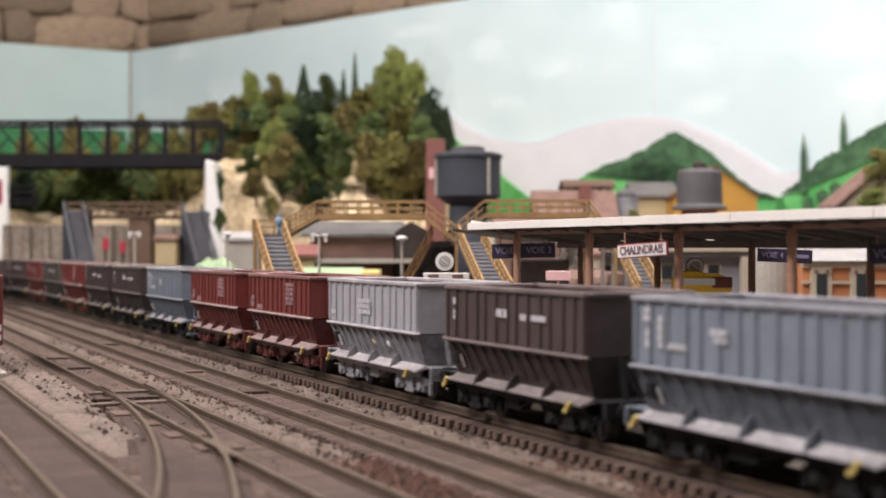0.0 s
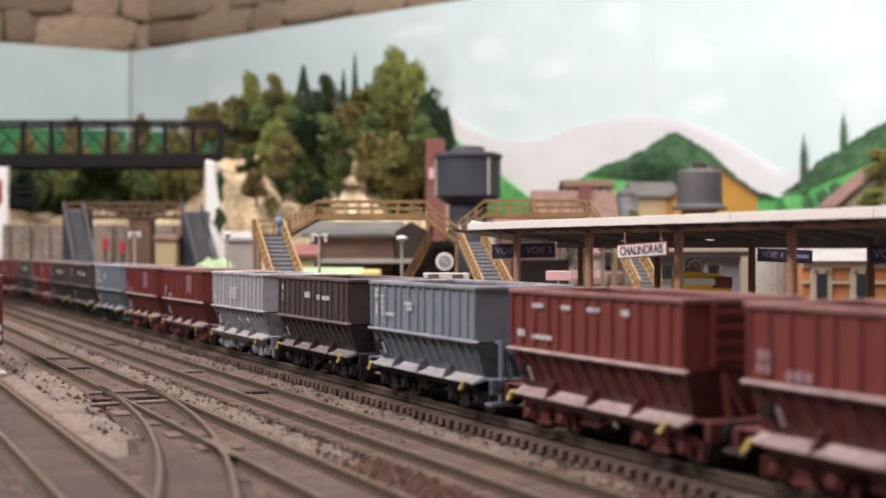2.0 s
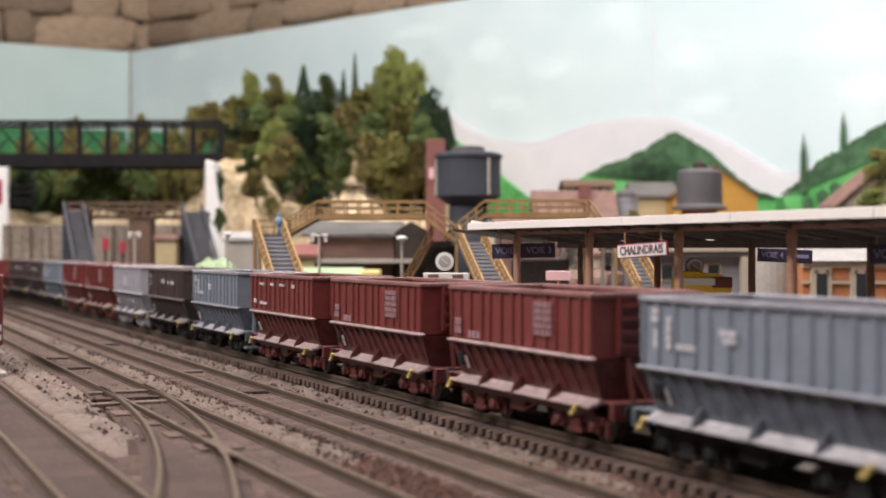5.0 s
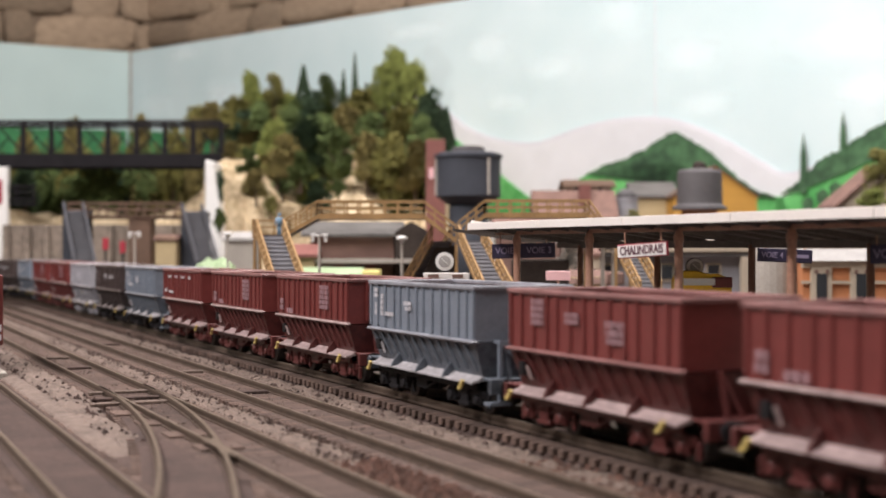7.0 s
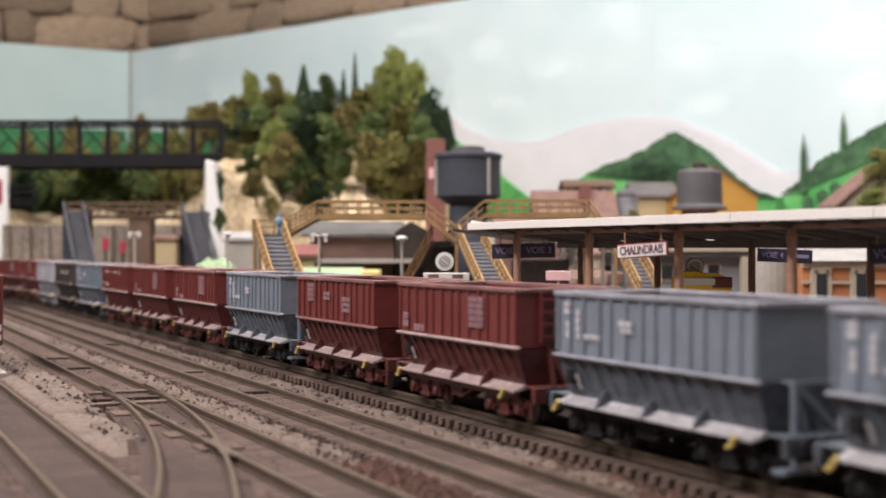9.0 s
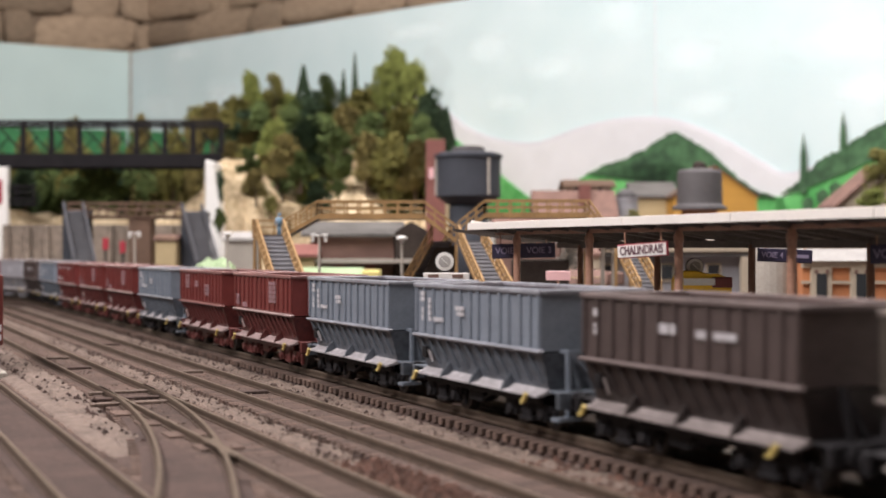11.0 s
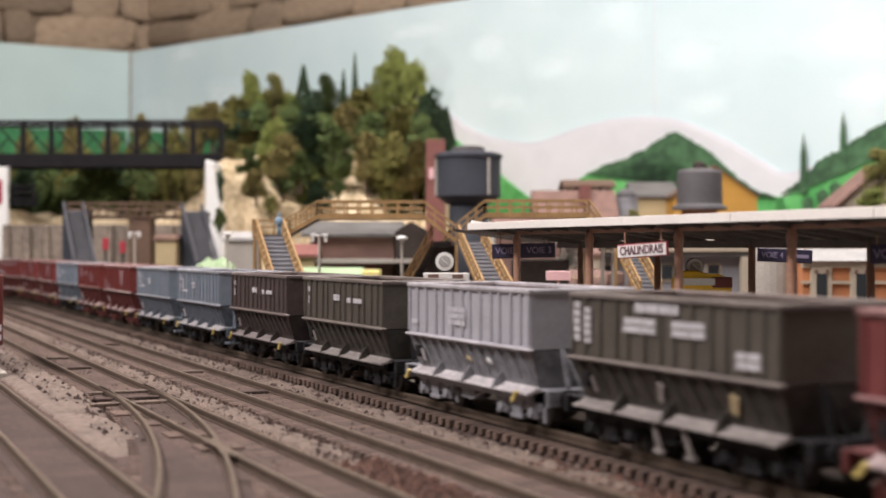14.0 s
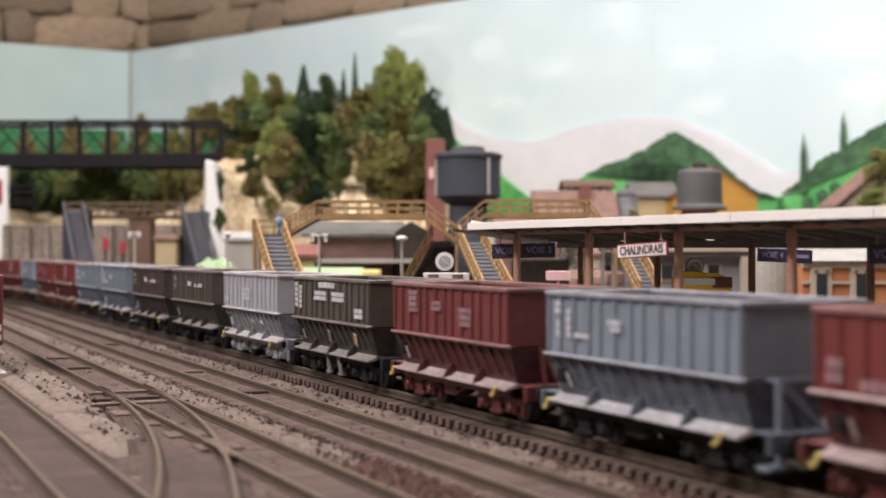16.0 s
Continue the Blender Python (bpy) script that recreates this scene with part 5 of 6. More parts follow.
ban = thing("station_building", I4, "orange brick station building with pale stone surrounds", "building")
YB = 0.78
bm = B()
box(bm, (0.2632, YB + 0.03, 0.0492 / 2), (0.0950, 0.06, 0.0492))
part("wall", bm, M["brick_orange"], ban)
for z, hh in ((0.0471, 0.004), (0.0363, 0.0018)):
    bm = B()
    box(bm, (0.2632, YB - 0.001, z), (0.0963, 0.003, hh))
    part("band", bm, M["pale_wall"], ban, "pale stone band")
for x in (0.2265, 0.2503, 0.2740, 0.2978):
    bm = B()
    box(bm, (x, YB - 0.0012, 0.0322), (0.0125, 0.0030, 0.034))
    wn = part("window", bm, M["pale_wall"], ban, "pale stone window surround", 0.0003)
    bm = B()
    box(bm, (x, YB - 0.0024, 0.0315), (0.0062, 0.0020, 0.020))
    part("pane", bm, M["window"], wn, "dark window pane")
    bm = B()
    for e in (-0.0032, 0.0032):
        tube(bm, (x + e, YB - 0.0036, 0.0427), (x + e, YB - 0.0020, 0.0427), 0.0012, n=12)
    part("roundel", bm, M["shed"], wn, "small dark roundels")
bm = B()
prism(bm, [(YB - 0.006, 0.0492), (YB + 0.066, 0.0492), (YB + 0.03, 0.0566)], 0.2140, 0.3123, axis="x")
part("roof", bm, M["roof_grey"], ban, "grey slate roof")

# dark tank wagon and coaches parked in the yard
pk = thing("parked_wagon", pose(0.0595, 0.80, 0), "black goods wagon parked in the yard", "freight wagon")
bm = B()
box(bm, (0, 0, 0.0455 / 2 + 0.006), (0.0334, 0.03, 0.0546 - 0.012))
part("body", bm, M["dark_wood"], pk, bevel=0.001)
bm = B()
for x in (-0.014, 0.014):
    tube(bm, (x, -0.01, 0.0055), (x, 0.01, 0.0055), 0.0055, n=16)
part("wheelset", bm, M["wheel"], pk)


def coach(x0, x1, y, z, label, roof, cab):
    c = thing("parked_coach", pose((x0 + x1) / 2, y, 0), label, "coach", "parked coaches")
    L = x1 - x0
    b = B()
    box(b, (0, 0.016, z * 0.45 + 0.004), (L, 0.031, z * 0.7))
    part("body", b, M["cream"], c, bevel=0.0006)
    b = B()
    prism(b, [(-0.001, z * 0.78), (0.033, z * 0.78), (0.031, z * 0.90), (0.024, z * 0.98), (0.016, z), (0.008, z * 0.98), (0.001, z * 0.90)], -L / 2 - 0.0005, L / 2 + 0.0005, axis="x")
    part("roof", b, roof, c)
    b = B()
    box(b, (L / 2 + 0.006, 0.016, z * 0.86), (0.012, 0.029, z * 0.2))
    part("cab", b, cab, c, "rounded cab end", 0.001)
    for x in (-L * 0.35, L * 0.35):
        b = B()
        tube(b, (x, 0.006, 0.0055), (x, 0.026, 0.0055), 0.0055, n=14)
        part("wheelset", b, M["wheel"], c)
    return c


coach(-0.1029, -0.0551, 0.88, 0.0437, "pale green roofed railcar with yellow cab parked in the yard", M["coach_roof"], M["coach_end"])
coach(0.0801, 0.1083, 0.86, 0.0425, "dark red coach parked behind the canopy", M["shed"], M["shed"])


def mound(name, pts, material, label, seed=1, kind="structure", category="mound"):
    """Low uneven mounds: (x, y, radius x, radius y, height)."""
    rnd = random.Random(seed)
    for x, y, rx, ry, h in pts:
        b = B()
        bmesh.ops.create_icosphere(b, subdivisions=4, radius=1)
        for v in b.verts:
            n1 = noise.noise(v.co * 2.3 + Vector((x * 40, y * 40, seed))) * 0.12 + noise.noise(v.co * 7 + Vector((seed, x * 9, 0))) * 0.10
            v.co = Vector((v.co.x * rx, v.co.y * ry, v.co.z * h)) * (1 + n1)
        single(name, b, material, pose(x, y, 0), label, category, kind=kind)


mound("grass_mound", [(-0.1648, 0.95, 0.028, 0.03, 0.0493)], M["coach_roof"], "pale green grassy bank in the yard", 5)

# ---- truss bridge over the valley ----
tb = thing("truss_bridge", I4, "dark steel truss road bridge over the cutting", "bridge")
YT = 1.45
zb0, zb1, zt1 = 0.1478, 0.1628, 0.1981
xl0, xr0 = -0.6267, -0.2471
for yy in (YT + 0.05, YT):
    bm = B()
    box(bm, ((xl0 + xr0) / 2, yy, (zb0 + zb1) / 2), (xr0 - xl0, 0.004, zb1 - zb0))
    part("girder", bm, M["steel"], tb)
    bm = B()
    box(bm, ((xl0 + xr0) / 2, yy, zt1), (xr0 - xl0, 0.003, 0.004))
    part("top_chord", bm, M["steel"], tb)
    nb = 12
    for i in range(nb + 1 if yy == YT else 0):
        x = xl0 + (xr0 - xl0) * i / nb
        bm = B()
        bar(bm, (x, yy, zb1), (x, yy, zt1), 0.0045)
        part("upright", bm, M["steel"], tb)
        if i < nb:
            x2 = xl0 + (xr0 - xl0) * (i + 1) / nb
            bm = B()
            bar(bm, (x, yy, zt1), (x2, yy, zb1), 0.0016)
            part("diagonal", bm, M["steel"], tb)
            bm = B()
            bar(bm, (x, yy, zb1), ((x + x2) / 2, yy, (zt1 + zb1) / 2), 0.0012)
            part("diagonal", bm, M["steel"], tb)
bm = B()
box(bm, ((xl0 + xr0) / 2, YT + 0.025, zb1 - 0.006), (xr0 - xl0, 0.05, 0.004))
part("deck", bm, M["steel"], tb)

# ---- brown station gantry with grey stairs ----
def farther(k):
    """Larger by k and k times as far off, for things drawn up on a plan at reduced scale."""
    e = Matrix.Translation(EYE)
    return e @ Matrix.Scale(k, 4) @ e.inverted()


ga = thing("footbridge", farther(1.16), "rusty brown footbridge with grey stair flights", "footbridge")
YG = 1.10
for x0, y0, x1, y1 in (-0.3214, 0.0893, -0.2922, 0.040), (-0.2210, 0.0883, -0.1945, 0.040):
    bm = B()
    vs = [bm.verts.new(v) for v in ((x0, YG, y0), (x0 + 0.0155, YG, y0), (x1 + 0.017, YG - 0.07, y1), (x1, YG - 0.07, y1))]
    f = bm.faces.new(vs)
    ex = bmesh.ops.extrude_face_region(bm, geom=[f])
    bmesh.ops.translate(bm, vec=(0, 0, -0.003), verts=[v for v in ex["geom"] if isinstance(v, bmesh.types.BMVert)])
    bmesh.ops.recalc_face_normals(bm, faces=bm.faces[:])
    part("stair_flight", bm, M["stair_grey"], ga, "grey stair flight")
    for k in range(1, 14):
        u = k / 14
        bm = B()
        box(bm, (x0 + (x1 - x0) * u + 0.008, YG - 0.07 * u, y0 + (y1 - y0) * u + 0.0010), (0.0150, 0.0034, 0.0010))
        part("step", bm, M["tank_old"], ga)
    for e in (0, 0.0165):
        bm = B()
        bar(bm, (x0 + e, YG, y0 + 0.006), (x1 + e, YG - 0.07, y1 + 0.006), 0.0016, 0.003)
        bar(bm, (x0 + e, YG, y0), (x0 + e, YG, y0 + 0.006), 0.0012)
        bar(bm, (x1 + e, YG - 0.07, 0), (x1 + e, YG - 0.07, y1 + 0.006), 0.0012)
        part("stair_rail", bm, M["stair_grey"], ga, "grey stair rail")
    bm = B()
    box(bm, (x0 + 0.010, YG + 0.008, y0 / 2), (0.022, 0.014, y0))
    part("stair_tower", bm, M["tank"], ga, "dark grey stair tower")
bm = B()
box(bm, (-0.2688, YG + 0.012, 0.0836), (0.1004, 0.02, 0.003))
part("deck", bm, M["rust"], ga)
for zz in (0.0950, 0.0898):
    bm = B()
    box(bm, (-0.2688, YG, zz), (0.0980, 0.0016, 0.0018))
    part("rail", bm, M["rust"], ga)
for k in range(13):
    bm = B()
    x = -0.3166 + k * 0.0080
    bar(bm, (x, YG, 0.0836), (x + (0.004 if k % 2 else 0), YG, 0.0950), 0.0013)
    part("baluster", bm, M["rust"], ga)
bm = B()
box(bm, (-0.2575, YG + 0.012, 0.0826 / 2), (0.0190, 0.018, 0.0826))
part("pier", bm, M["rust"], ga, "dark red brick pier", 0.0008)

# signals near the gantry, white mast and dark gantry arms at the yard edge
for x, zz in ((-0.2596, 0.0602), (-0.2465, 0.0576)):
    sg = thing("colour_signal", farther(1.2) @ pose(x, 1.0, 0), "red-faced colour light signal on a post", "signal", "yard signals")
    bm = B()
    tube(bm, (0, 0, 0), (0, 0, zz), 0.0009)
    part("post", bm, M["under"], sg)
    bm = B()
    box(bm, (0, 0, zz), (0.0042, 0.003, 0.009))
    part("head", bm, M["red_light"], sg, "red signal head", 0.0004)
wm = thing("white_mast", farther(1.126) @ pose(-0.4318, 1.27, 0), "white signal mast with dark cross arms", "signal mast")
bm = B()
box(bm, (0, 0, 0.1364 / 2), (0.0144, 0.008, 0.1364))
part("mast", bm, M["lamp_white"], wm, bevel=0.0004)
bm = B()
box(bm, (-0.001, -0.0046, 0.1121), (0.007, 0.001, 0.023))
part("plate", bm, M["sign_red"], wm, "dark red plate")
for zz in (0.1176, 0.1121, 0.1054, 0.1005):
    bm = B()
    bar(bm, (0.005, 0, zz), (0.033, 0.004, zz), 0.0022)
    part("arm", bm, M["steel"], wm, "dark steel arm")
bm = B()
for x in (0.015, 0.031):
    bar(bm, (x, 0.002, 0.0983), (x, 0.002, 0.1198), 0.0016)
part("arm_brace", bm, M["steel"], wm)

# retaining wall along the far side of the yard
rw = thing("retaining_wall", farther(1.07), "weathered grey stone retaining wall behind the yard", "retaining wall", kind="structure")
bm = B()
box(bm, (-0.3459, 1.31, 0.0806 / 2), (0.1899, 0.02, 0.0806))
part("masonry", bm, M["old_wall"], rw)
for k in range(9):
    bm = B()
    box(bm, (-0.4352 + k * 0.0205, 1.297, 0.0806 / 2), (0.0045, 0.010, 0.0795), Matrix.Rotation(0.04 * math.sin(k * 9.0), 3, "Y"))
    part("buttress", bm, M["old_wall"], rw, bevel=0.0006)

# ---- hill, cliff, abutment ----
def relief(name, x0, x1, y0, y1, nx, ny, height, material, label, category="hill"):
    b = B()
    grid = [[None] * (ny + 1) for _ in range(nx + 1)]
    for i in range(nx + 1):
        for j in range(ny + 1):
            x, y = x0 + (x1 - x0) * i / nx, y0 + (y1 - y0) * j / ny
            grid[i][j] = b.verts.new((x + 0.006 * noise.noise(Vector((x * 30, y * 30, 1))), y + 0.020 * noise.noise(Vector((x * 34, y * 20, 5))) + 0.008 * noise.noise(Vector((x * 95, y * 60, 9))), height(x, y)))
    for i in range(nx):
        for j in range(ny):
            b.faces.new((grid[i][j], grid[i + 1][j], grid[i + 1][j + 1], grid[i][j + 1]))
    return single(name, b, material, I4, label, category, kind="structure")


def smooth(a, b, x):
    t = min(1, max(0, (x - a) / (b - a)))
    return t * t * (3 - 2 * t)


def hill_z(x, y):
    side = smooth(-0.2760, -0.2500, x) * (1 - smooth(-0.0091, 0.0365, x))
    edge = 1.34 + 0.05 * noise.noise(Vector((x * 9, 0.3, 2)))
    cliff = smooth(edge, edge + 0.07, y) * (0.100 + 0.045 * math.exp(-((x + 0.225) / 0.040) ** 4) + 0.03 * noise.noise(Vector((x * 14, 2, 7))))
    slope = smooth(edge + 0.07, 1.85, y) * (0.115 - 0.03 * math.exp(-((x + 0.225) / 0.040) ** 4))
    n = noise.noise(Vector((x * 22, y * 22, 3))) * 0.014 + noise.noise(Vector((x * 60, y * 60, 8))) * 0.006
    return max(-0.004, side * (cliff + slope + n * smooth(edge - 0.02, edge + 0.04, y)))


relief("cliff", -0.36, 0.075, 1.28, 1.90, 90, 100, hill_z, M["rock"], "cream plaster cliff and wooded hillside")


def bank_z(x, y):
    n = noise.noise(Vector((x * 16, y * 16, 4))) * 0.02
    return max(-0.004, smooth(1.425, 1.50, y) * (0.096 + n + 0.035 * math.exp(-((x + 0.265) / 0.035) ** 2)))


relief("cliff", -0.52, -0.235, 1.41, 1.70, 60, 60, bank_z, M["rock"], "low cream plaster cliff under the bridge")
bm = B()
prism(bm, [(-0.2480, 0.0), (-0.2215, 0.0), (-0.2325, 0.1000), (-0.2395, 0.1480), (-0.2480, 0.1500)], 1.352, 1.47, axis="y")
single("bridge_abutment", bm, M["lamp_white"], I4, "white plastered bridge abutment against the cliff", "abutment", bevel=0.002)

# ---- trees ----
def leaf_cloud(seed, conifer=False, n=3000, size=0.031):
    """A crown of unit height and width made of small leaf flakes in clumps."""
    rnd = random.Random(seed)
    vs, fs = [], []
    clumps = []
    if not conifer:
        for _ in range(26):
            a, z = rnd.uniform(0, 6.283), rnd.uniform(0.12, 0.95)
            r = rnd.uniform(0.05, 0.36) * math.sin(min(1, z * 1.15 + 0.12) * 2.9) ** 0.5
            clumps.append((r * math.cos(a), r * math.sin(a), z, rnd.uniform(0.12, 0.20)))
    for k in range(n):
        if conifer:
            z = rnd.random() ** 1.3
            r = 0.5 * (1 - z) ** 0.8 * rnd.uniform(0.7, 1.0) + 0.015
            a = rnd.uniform(0, 6.283)
            c = Vector((r * math.cos(a), r * math.sin(a), z))
        else:
            x, y, z, q = clumps[k % len(clumps)]
            d = Vector((rnd.gauss(0, 1), rnd.gauss(0, 1), rnd.gauss(0, 1))).normalized()
            c = Vector((x, y, z)) + d * q * rnd.uniform(0.45, 1.08)
        u = Vector((rnd.gauss(0, 1), rnd.gauss(0, 1), rnd.gauss(0, 1))).normalized()
        w = u.orthogonal().normalized()
        s = size * rnd.uniform(0.6, 1.4)
        i = len(vs)
        vs += [c - u * s - w * s * 0.5, c + u * s * 0.2 - w * s * 0.8, c + u * s + w * s * 0.3, c - u * s * 0.3 + w * s * 0.8]
        fs.append((i, i + 1, i + 2, i + 3))
    me = bpy.data.meshes.new("crown")
    me.from_pydata([tuple(v) for v in vs], [], fs)
    return me


CROWN = {}
for li in range(5):
    for v in range(2):
        me = leaf_cloud(10 * li + v, False)
        me.materials.append(LEAF[li])
        CROWN[li, v] = me
for li in (1, 2):
    me = leaf_cloud(77 + li, True, 2000, 0.036)
    me.materials.append(LEAF[li])
    CROWN["c", li] = me
bm = B()
tube(bm, (0, 0, -0.25), (0.01, 0, 0.55), 0.05, 0.02, 8)
for a in range(5):
    tube(bm, (0.005, 0, 0.12 + 0.07 * a), (0.26 * math.cos(a * 2.4), 0.26 * math.sin(a * 2.4), 0.38 + 0.09 * a), 0.018, 0.006, 6)
TRUNK = finish(bm, "trunk", M["bark"])
SPECIES = ("olive-green", "mid green", "dark green", "bright green", "brownish green")


def tree(x, y, z0, z1, w, li, seed, conifer=False, name="tree"):
    rnd = random.Random(seed)
    h = z1 - z0
    what = "conifer" if conifer else ("bush" if name == "bush" else "broadleaf tree")
    t = thing(name, pose(x, y, z0, 0, 0, rnd.uniform(0, 360)), "small model %s with %s foliage on the hillside" % (what, SPECIES[li]), name, "hillside " + name + "s")
    for nm, me in (("trunk", TRUNK), ("crown", CROWN["c", li] if conifer else CROWN[li, seed % 2])):
        o = new(nm, me)
        o.parent = t
        o.matrix_basis = Matrix.Diagonal((w, w, h, 1))
    return t


# crest and slope trees: x, foot, top, spread, leaf kind
rows = [
    ((-0.2388, 1.6200, 0.2155), 0.2768, 0.036, 3), ((-0.2132, 1.6400, 0.2210), 0.2766, 0.040, 0), ((-0.0570, 1.6600, 0.2375), 0.3125, 0.055, 3), ((-0.0341, 1.6000, 0.2031), 0.2810, 0.055, 3),
    ((-0.0751, 1.6600, 0.2302), 0.2938, 0.050, 3), ((-0.1455, 1.6400, 0.2174), 0.2724, 0.042, 1), ((-0.2501, 1.5800, 0.1806), 0.2356, 0.055, 0), ((-0.2810, 1.5800, 0.1841), 0.2322, 0.050, 4),
    ((-0.3016, 1.5800, 0.1793), 0.2274, 0.036, 0), ((-0.0165, 1.5800, 0.1806), 0.2459, 0.050, 2), ((-0.0027, 1.5500, 0.1513), 0.2187, 0.034, 2), ((-0.1014, 1.6200, 0.2049), 0.2542, 0.055, 0),
    ((-0.1628, 1.6000, 0.1996), 0.2483, 0.050, 2), ((-0.2198, 1.5600, 0.1723), 0.2299, 0.055, 1), ((-0.1835, 1.5400, 0.1641), 0.2244, 0.055, 1), ((-0.1180, 1.5600, 0.1723), 0.2265, 0.055, 4),
    ((-0.0830, 1.5400, 0.1674), 0.2177, 0.055, 1), ((-0.0495, 1.5400, 0.1674), 0.2244, 0.055, 0), ((-0.1396, 1.5000, 0.1450), 0.2102, 0.070, 1), ((-0.1570, 1.4800, 0.1470), 0.2017, 0.055, 2),
    ((-0.1771, 1.4600, 0.1331), 0.1839, 0.055, 4), ((-0.1891, 1.4400, 0.1258), 0.1646, 0.036, 0), ((-0.0593, 1.4500, 0.1200), 0.1799, 0.060, 0), ((-0.0851, 1.4600, 0.1268), 0.1839, 0.050, 4),
    ((-0.0307, 1.4400, 0.1164), 0.1759, 0.055, 4), ((-0.0088, 1.4400, 0.1133), 0.1821, 0.045, 1), ((-0.1168, 1.4600, 0.1331), 0.1902, 0.050, 1), ((-0.2318, 1.5500, 0.1682), 0.2086, 0.045, 4),
    ((-0.0254, 1.5000, 0.1483), 0.2102, 0.050, 1), ((-0.1334, 1.3700, 0.0974), 0.1296, 0.036, 2), ((-0.1802, 1.6000, 0.1892), 0.2379, 0.045, 1), ((-0.2587, 1.5700, 0.1785), 0.2242, 0.045, 0)]
for i, (foot, top, w, li) in enumerate(rows):
    tree(foot[0], foot[1], foot[2], top, w, li, i)
for i, (foot, top, w, li) in enumerate([((-0.1750, 1.6300, 0.1987), 0.2852, 0.034, 2), ((-0.1126, 1.6600, 0.2194), 0.3060, 0.014, 2), ((-0.1270, 1.6600, 0.2230), 0.2844, 0.015, 2), ((-0.0982, 1.6600, 0.2266), 0.2699, 0.014, 2),
                                        ((0.0041, 1.5800, 0.1669), 0.2287, 0.030, 2)]):
    tree(foot[0], foot[1], foot[2], top, w, li, 50 + i, True)
# trees on the far bank, seen through the truss
for i, (x, top, w, li) in enumerate(((-0.362, 0.214, 0.050, 4), (-0.447, 0.206, 0.044, 4), (-0.298, 0.212, 0.055, 4), (-0.326, 0.204, 0.045, 0))):
    tree(x, 1.57, 0.075, top, w, li, 620 + i)
# undergrowth that fills the slope between them
rnd = random.Random(31)
for i in range(70):
    u = rnd.random()
    x, y = -0.30 + 0.325 * u, rnd.uniform(1.44, 1.80)
    if not -0.19 < x / y < -0.004 or (y < 1.56 and -0.181 < x / y < -0.133):
        continue
    z = hill_z(x, y)
    tree(x, y, z - 0.004, z + rnd.uniform(0.036, 0.062), rnd.uniform(0.045, 0.065), rnd.choice((0, 0, 1, 1, 4, 2, 3)), 400 + i, False, "bush")
# bushes on the cliff and the bank under the bridge
for i, (foot, top, w, li) in enumerate([((-0.2342, 1.3600, 0.1054), 0.1367, 0.016, 2), ((-0.2278, 1.3300, 0.0731), 0.0962, 0.017, 1), ((-0.1809, 1.3600, 0.0894), 0.1101, 0.020, 0), ((-0.1104, 1.3800, 0.1109), 0.1301, 0.022, 1),
                                        ((-0.2021, 1.4000, 0.1239), 0.1446, 0.014, 4), ((-0.2250, 1.4700, 0.1496), 0.1733, 0.030, 0), ((-0.2005, 1.4500, 0.1401), 0.1610, 0.034, 4), ((-0.1729, 1.4000, 0.1117), 0.1391, 0.030, 1), ((-0.2419, 1.4800, 0.1567), 0.1792, 0.026, 4), ((0.3687, 1.1000, 0.1022), 0.1405, 0.036, 0), ((0.3573, 1.0800, 0.0887), 0.1061, 0.032, 3),
                                        ((0.1753, 1.2000, 0.0777), 0.0923, 0.02, 0), ((-0.1960, 1.3650, 0.1080), 0.1400, 0.036, 4),
                                        ((-0.1750, 1.3700, 0.1270), 0.1600, 0.040, 4), ((-0.2080, 1.3900, 0.1360), 0.1640, 0.032, 1), ((-0.1500, 1.3700, 0.1230), 0.1560, 0.038, 1)]):
    tree(foot[0], foot[1], foot[2], top, w, li, 80 + i, False, "bush")
pale_leaf = mat("leaf_pale", (0.52, 0.50, 0.47), 0.9, 0.35, 60, 0.0, fine=300, island=0.30)
me = leaf_cloud(140, False, 900, 0.05)
me.materials.append(pale_leaf)
t = thing("tree", pose(0.0790, 0.79, 0.0), "small model tree with whitish blossom in the yard", "tree")
for nm, mesh, m in (("trunk", TRUNK, pose(0, 0, 0.012) @ Matrix.Diagonal((0.018, 0.018, 0.040, 1))), ("crown", me, pose(0, 0, 0.042) @ Matrix.Diagonal((0.019, 0.016, 0.0225, 1)))):
    o = new(nm, mesh)
    o.parent = t
    o.matrix_basis = m
rnd = random.Random(12)
for i in range(16):
    x = -0.52 + 0.16 * (i / 15) + rnd.uniform(-0.01, 0.01)
    y = 1.55 + rnd.uniform(-0.05, 0.08)
    if x > -0.36:
        continue
    z = bank_z(x, y)
    tree(x, y, z, z + rnd.uniform(0.045, 0.075), rnd.uniform(0.04, 0.06), rnd.choice((0, 1, 2, 1)), 200 + i)
for i in range(12):
    x = -0.62 + 0.34 * (i / 11) + rnd.uniform(-0.01, 0.01)
    tree(x, 1.66, 0.0, rnd.uniform(0.16, 0.205), 0.055, rnd.choice((0, 1, 4)), 300 + i)

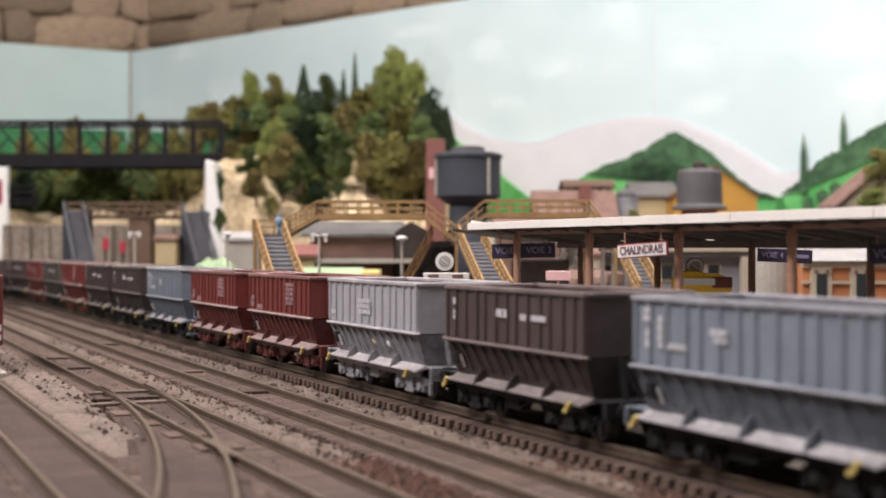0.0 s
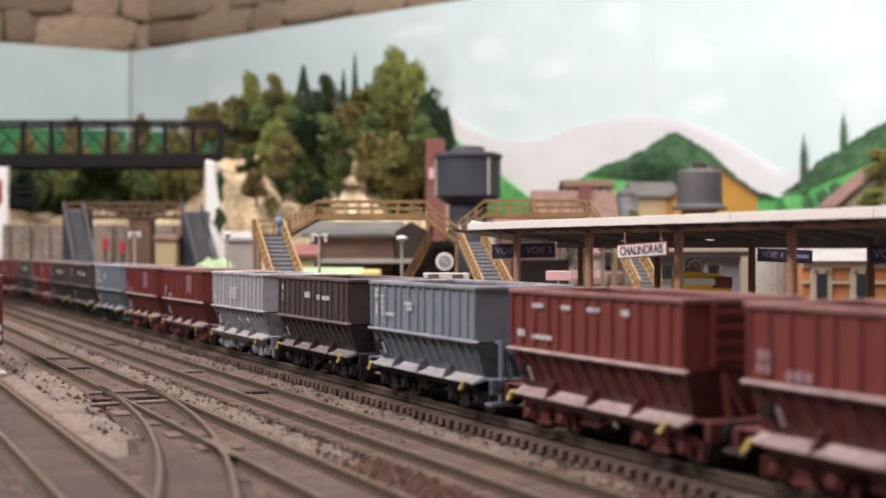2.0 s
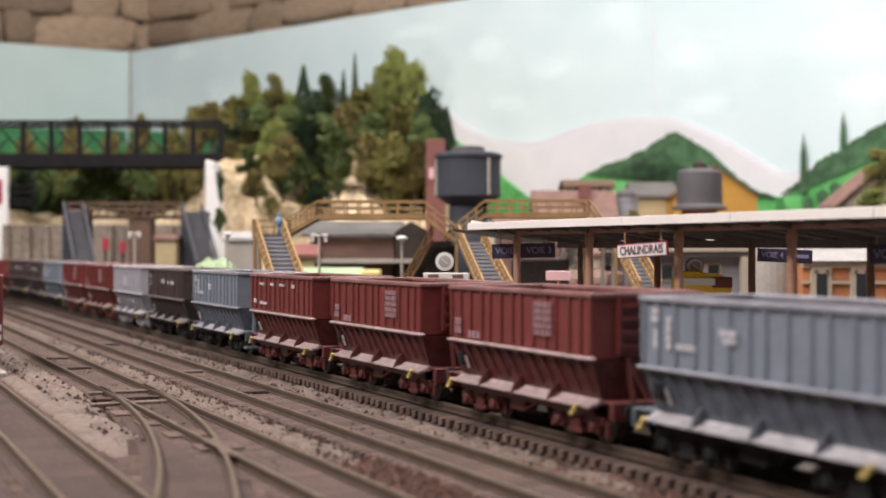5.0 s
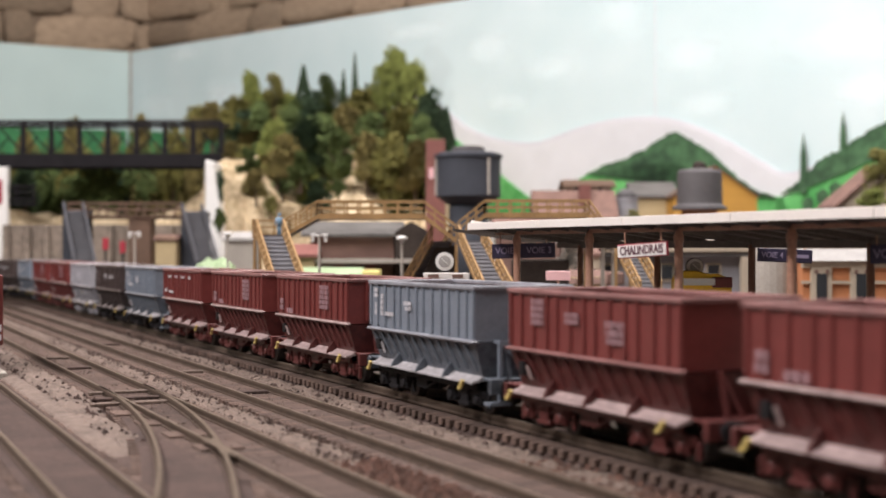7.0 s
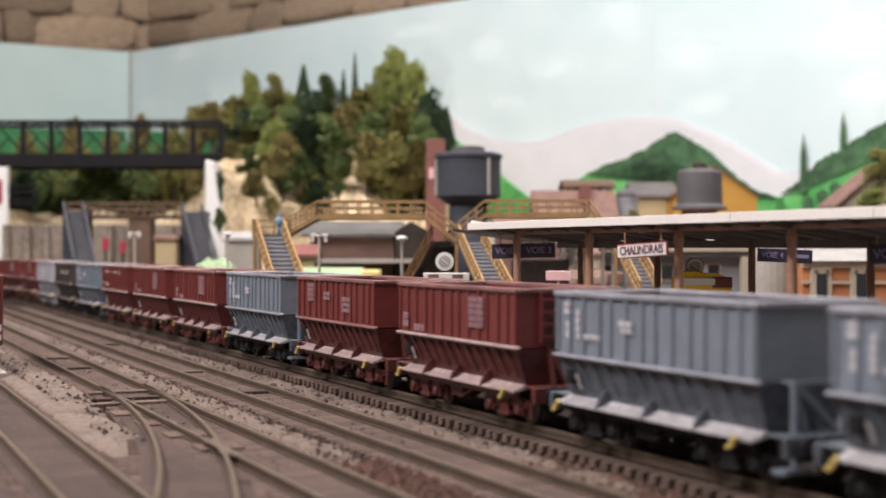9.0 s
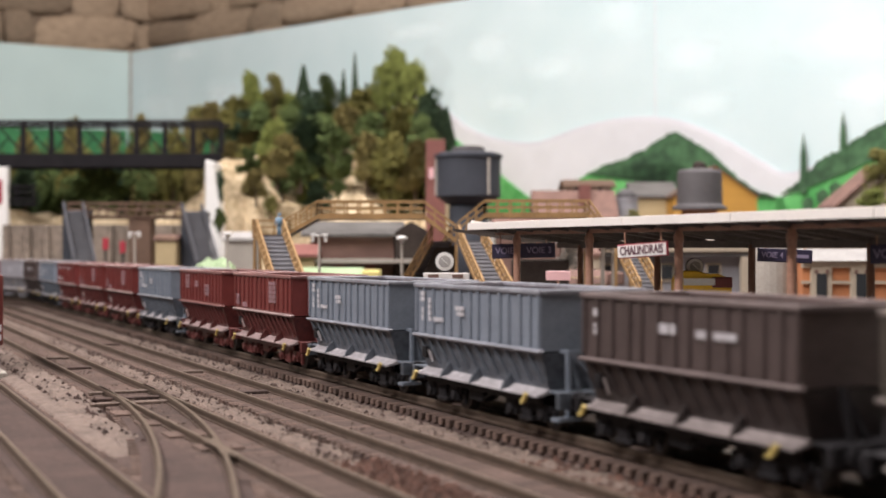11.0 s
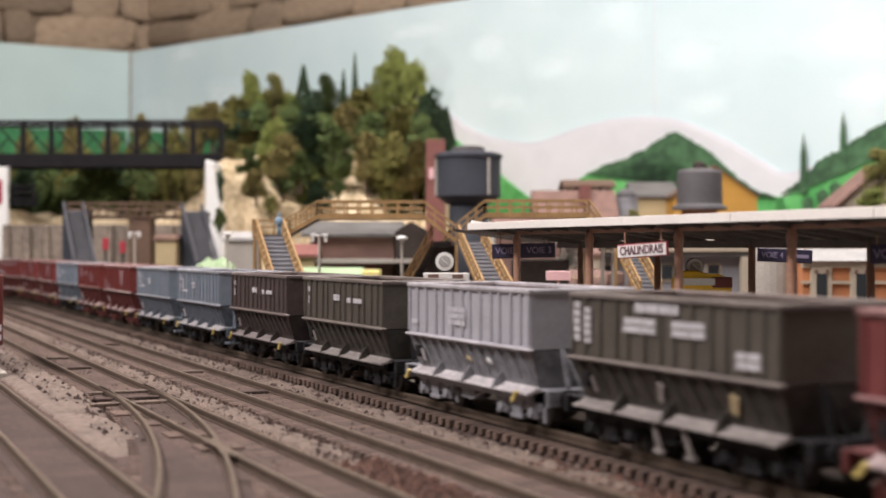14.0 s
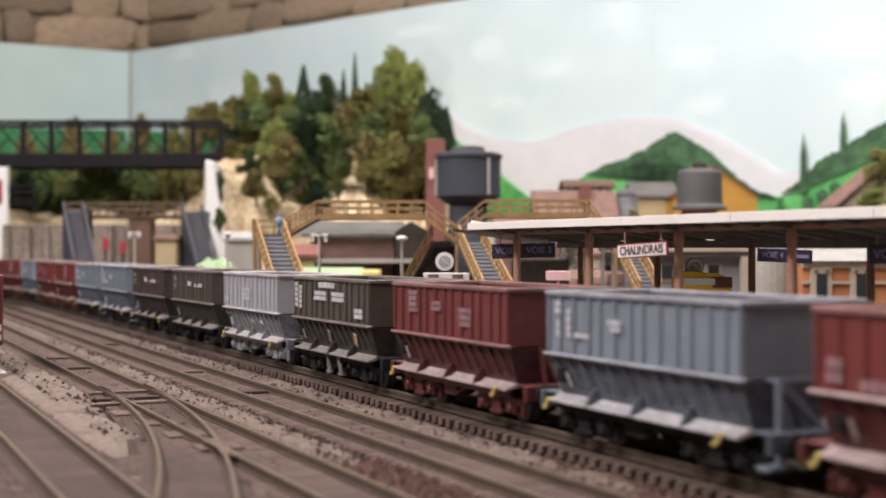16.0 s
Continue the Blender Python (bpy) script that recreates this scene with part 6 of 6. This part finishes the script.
painted("green_hill", ridge([(-0.0, 0.272), (0.08, 0.268), (0.16, 0.262), (0.26, 0.255), (0.36, 0.25)], 6, 2, 0.002) + [(0.36, -0.05), (0.0, -0.05)], M["mid_hill"], 0.0054, "mid green painted hillside on the board")
for i in range(14):
    x = -0.54 + 0.19 * (i / 13) + rnd.uniform(-0.008, 0.008)
    tree(x, 1.60 + rnd.uniform(0, 0.05), 0.085, rnd.uniform(0.135, 0.165), 0.05, rnd.choice((0, 1, 1, 2)), 500 + i, False, "bush")
# green painted slope on the short board behind the bridge
bm = B()
prism(bm, [(-1.2, -0.05), (-0.01, -0.05), (-0.01, 0.275), (-0.3, 0.268), (-0.7, 0.272), (-1.2, 0.262)], -0.006, -0.004, axis="y")
single("green_hill", bm, M["mid_hill"], BOARD_L, "green painted hillside on the board behind the bridge", "painted scenery", kind="structure")

# ---- stones of the old wall ----
def rubble(seed):
    """A worn block of unit size with rounded, uneven corners."""
    r, b = random.Random(seed), B()
    box(b, (0, 0, 0), (1, 1, 1))
    bmesh.ops.subdivide_edges(b, edges=b.edges[:], cuts=2, use_grid_fill=True)
    lean = r.uniform(-0.16, 0.16)
    for v in b.verts:
        x, z = v.co.x * 2, v.co.z * 2
        corner = max(0, abs(x) + abs(z) - 1.30)
        v.co.x += -0.05 * corner * math.copysign(1, x) + lean * v.co.z + r.uniform(-0.03, 0.03)
        v.co.z += -0.06 * corner * math.copysign(1, z) + r.uniform(-0.05, 0.05)
        if v.co.y < 0:
            v.co.y += 0.16 * corner + r.uniform(-0.08, 0.08)
    return finish(b, "stone", M["wallstone"], smooth=True)


STONES = [rubble(k) for k in range(6)]
rnd = random.Random(5)
for wall, sx, xs in ((wall_stone_east, 1, 1.6), (wall_stone_west, -1, 1.0)):
    z = 0.378
    while z < 0.78:
        hh = rnd.uniform(0.040, 0.070)
        x = rnd.uniform(-0.16, -0.10)
        while x < xs:
            w = rnd.choice((rnd.uniform(0.05, 0.09), rnd.uniform(0.10, 0.20)))
            high = hh * rnd.uniform(0.88, 1.12)
            o = new("stone", rnd.choice(STONES))
            o.parent = wall
            o.matrix_basis = pose(sx * (x + w / 2), 0.088 + rnd.uniform(-0.006, 0.006), z + hh / 2 + rnd.uniform(-0.005, 0.005), 0, rnd.uniform(-5, 5), 0) @ Matrix.Diagonal((w - 0.004, 0.03, high - 0.003, 1))
            x += w
        z += hh


motions()
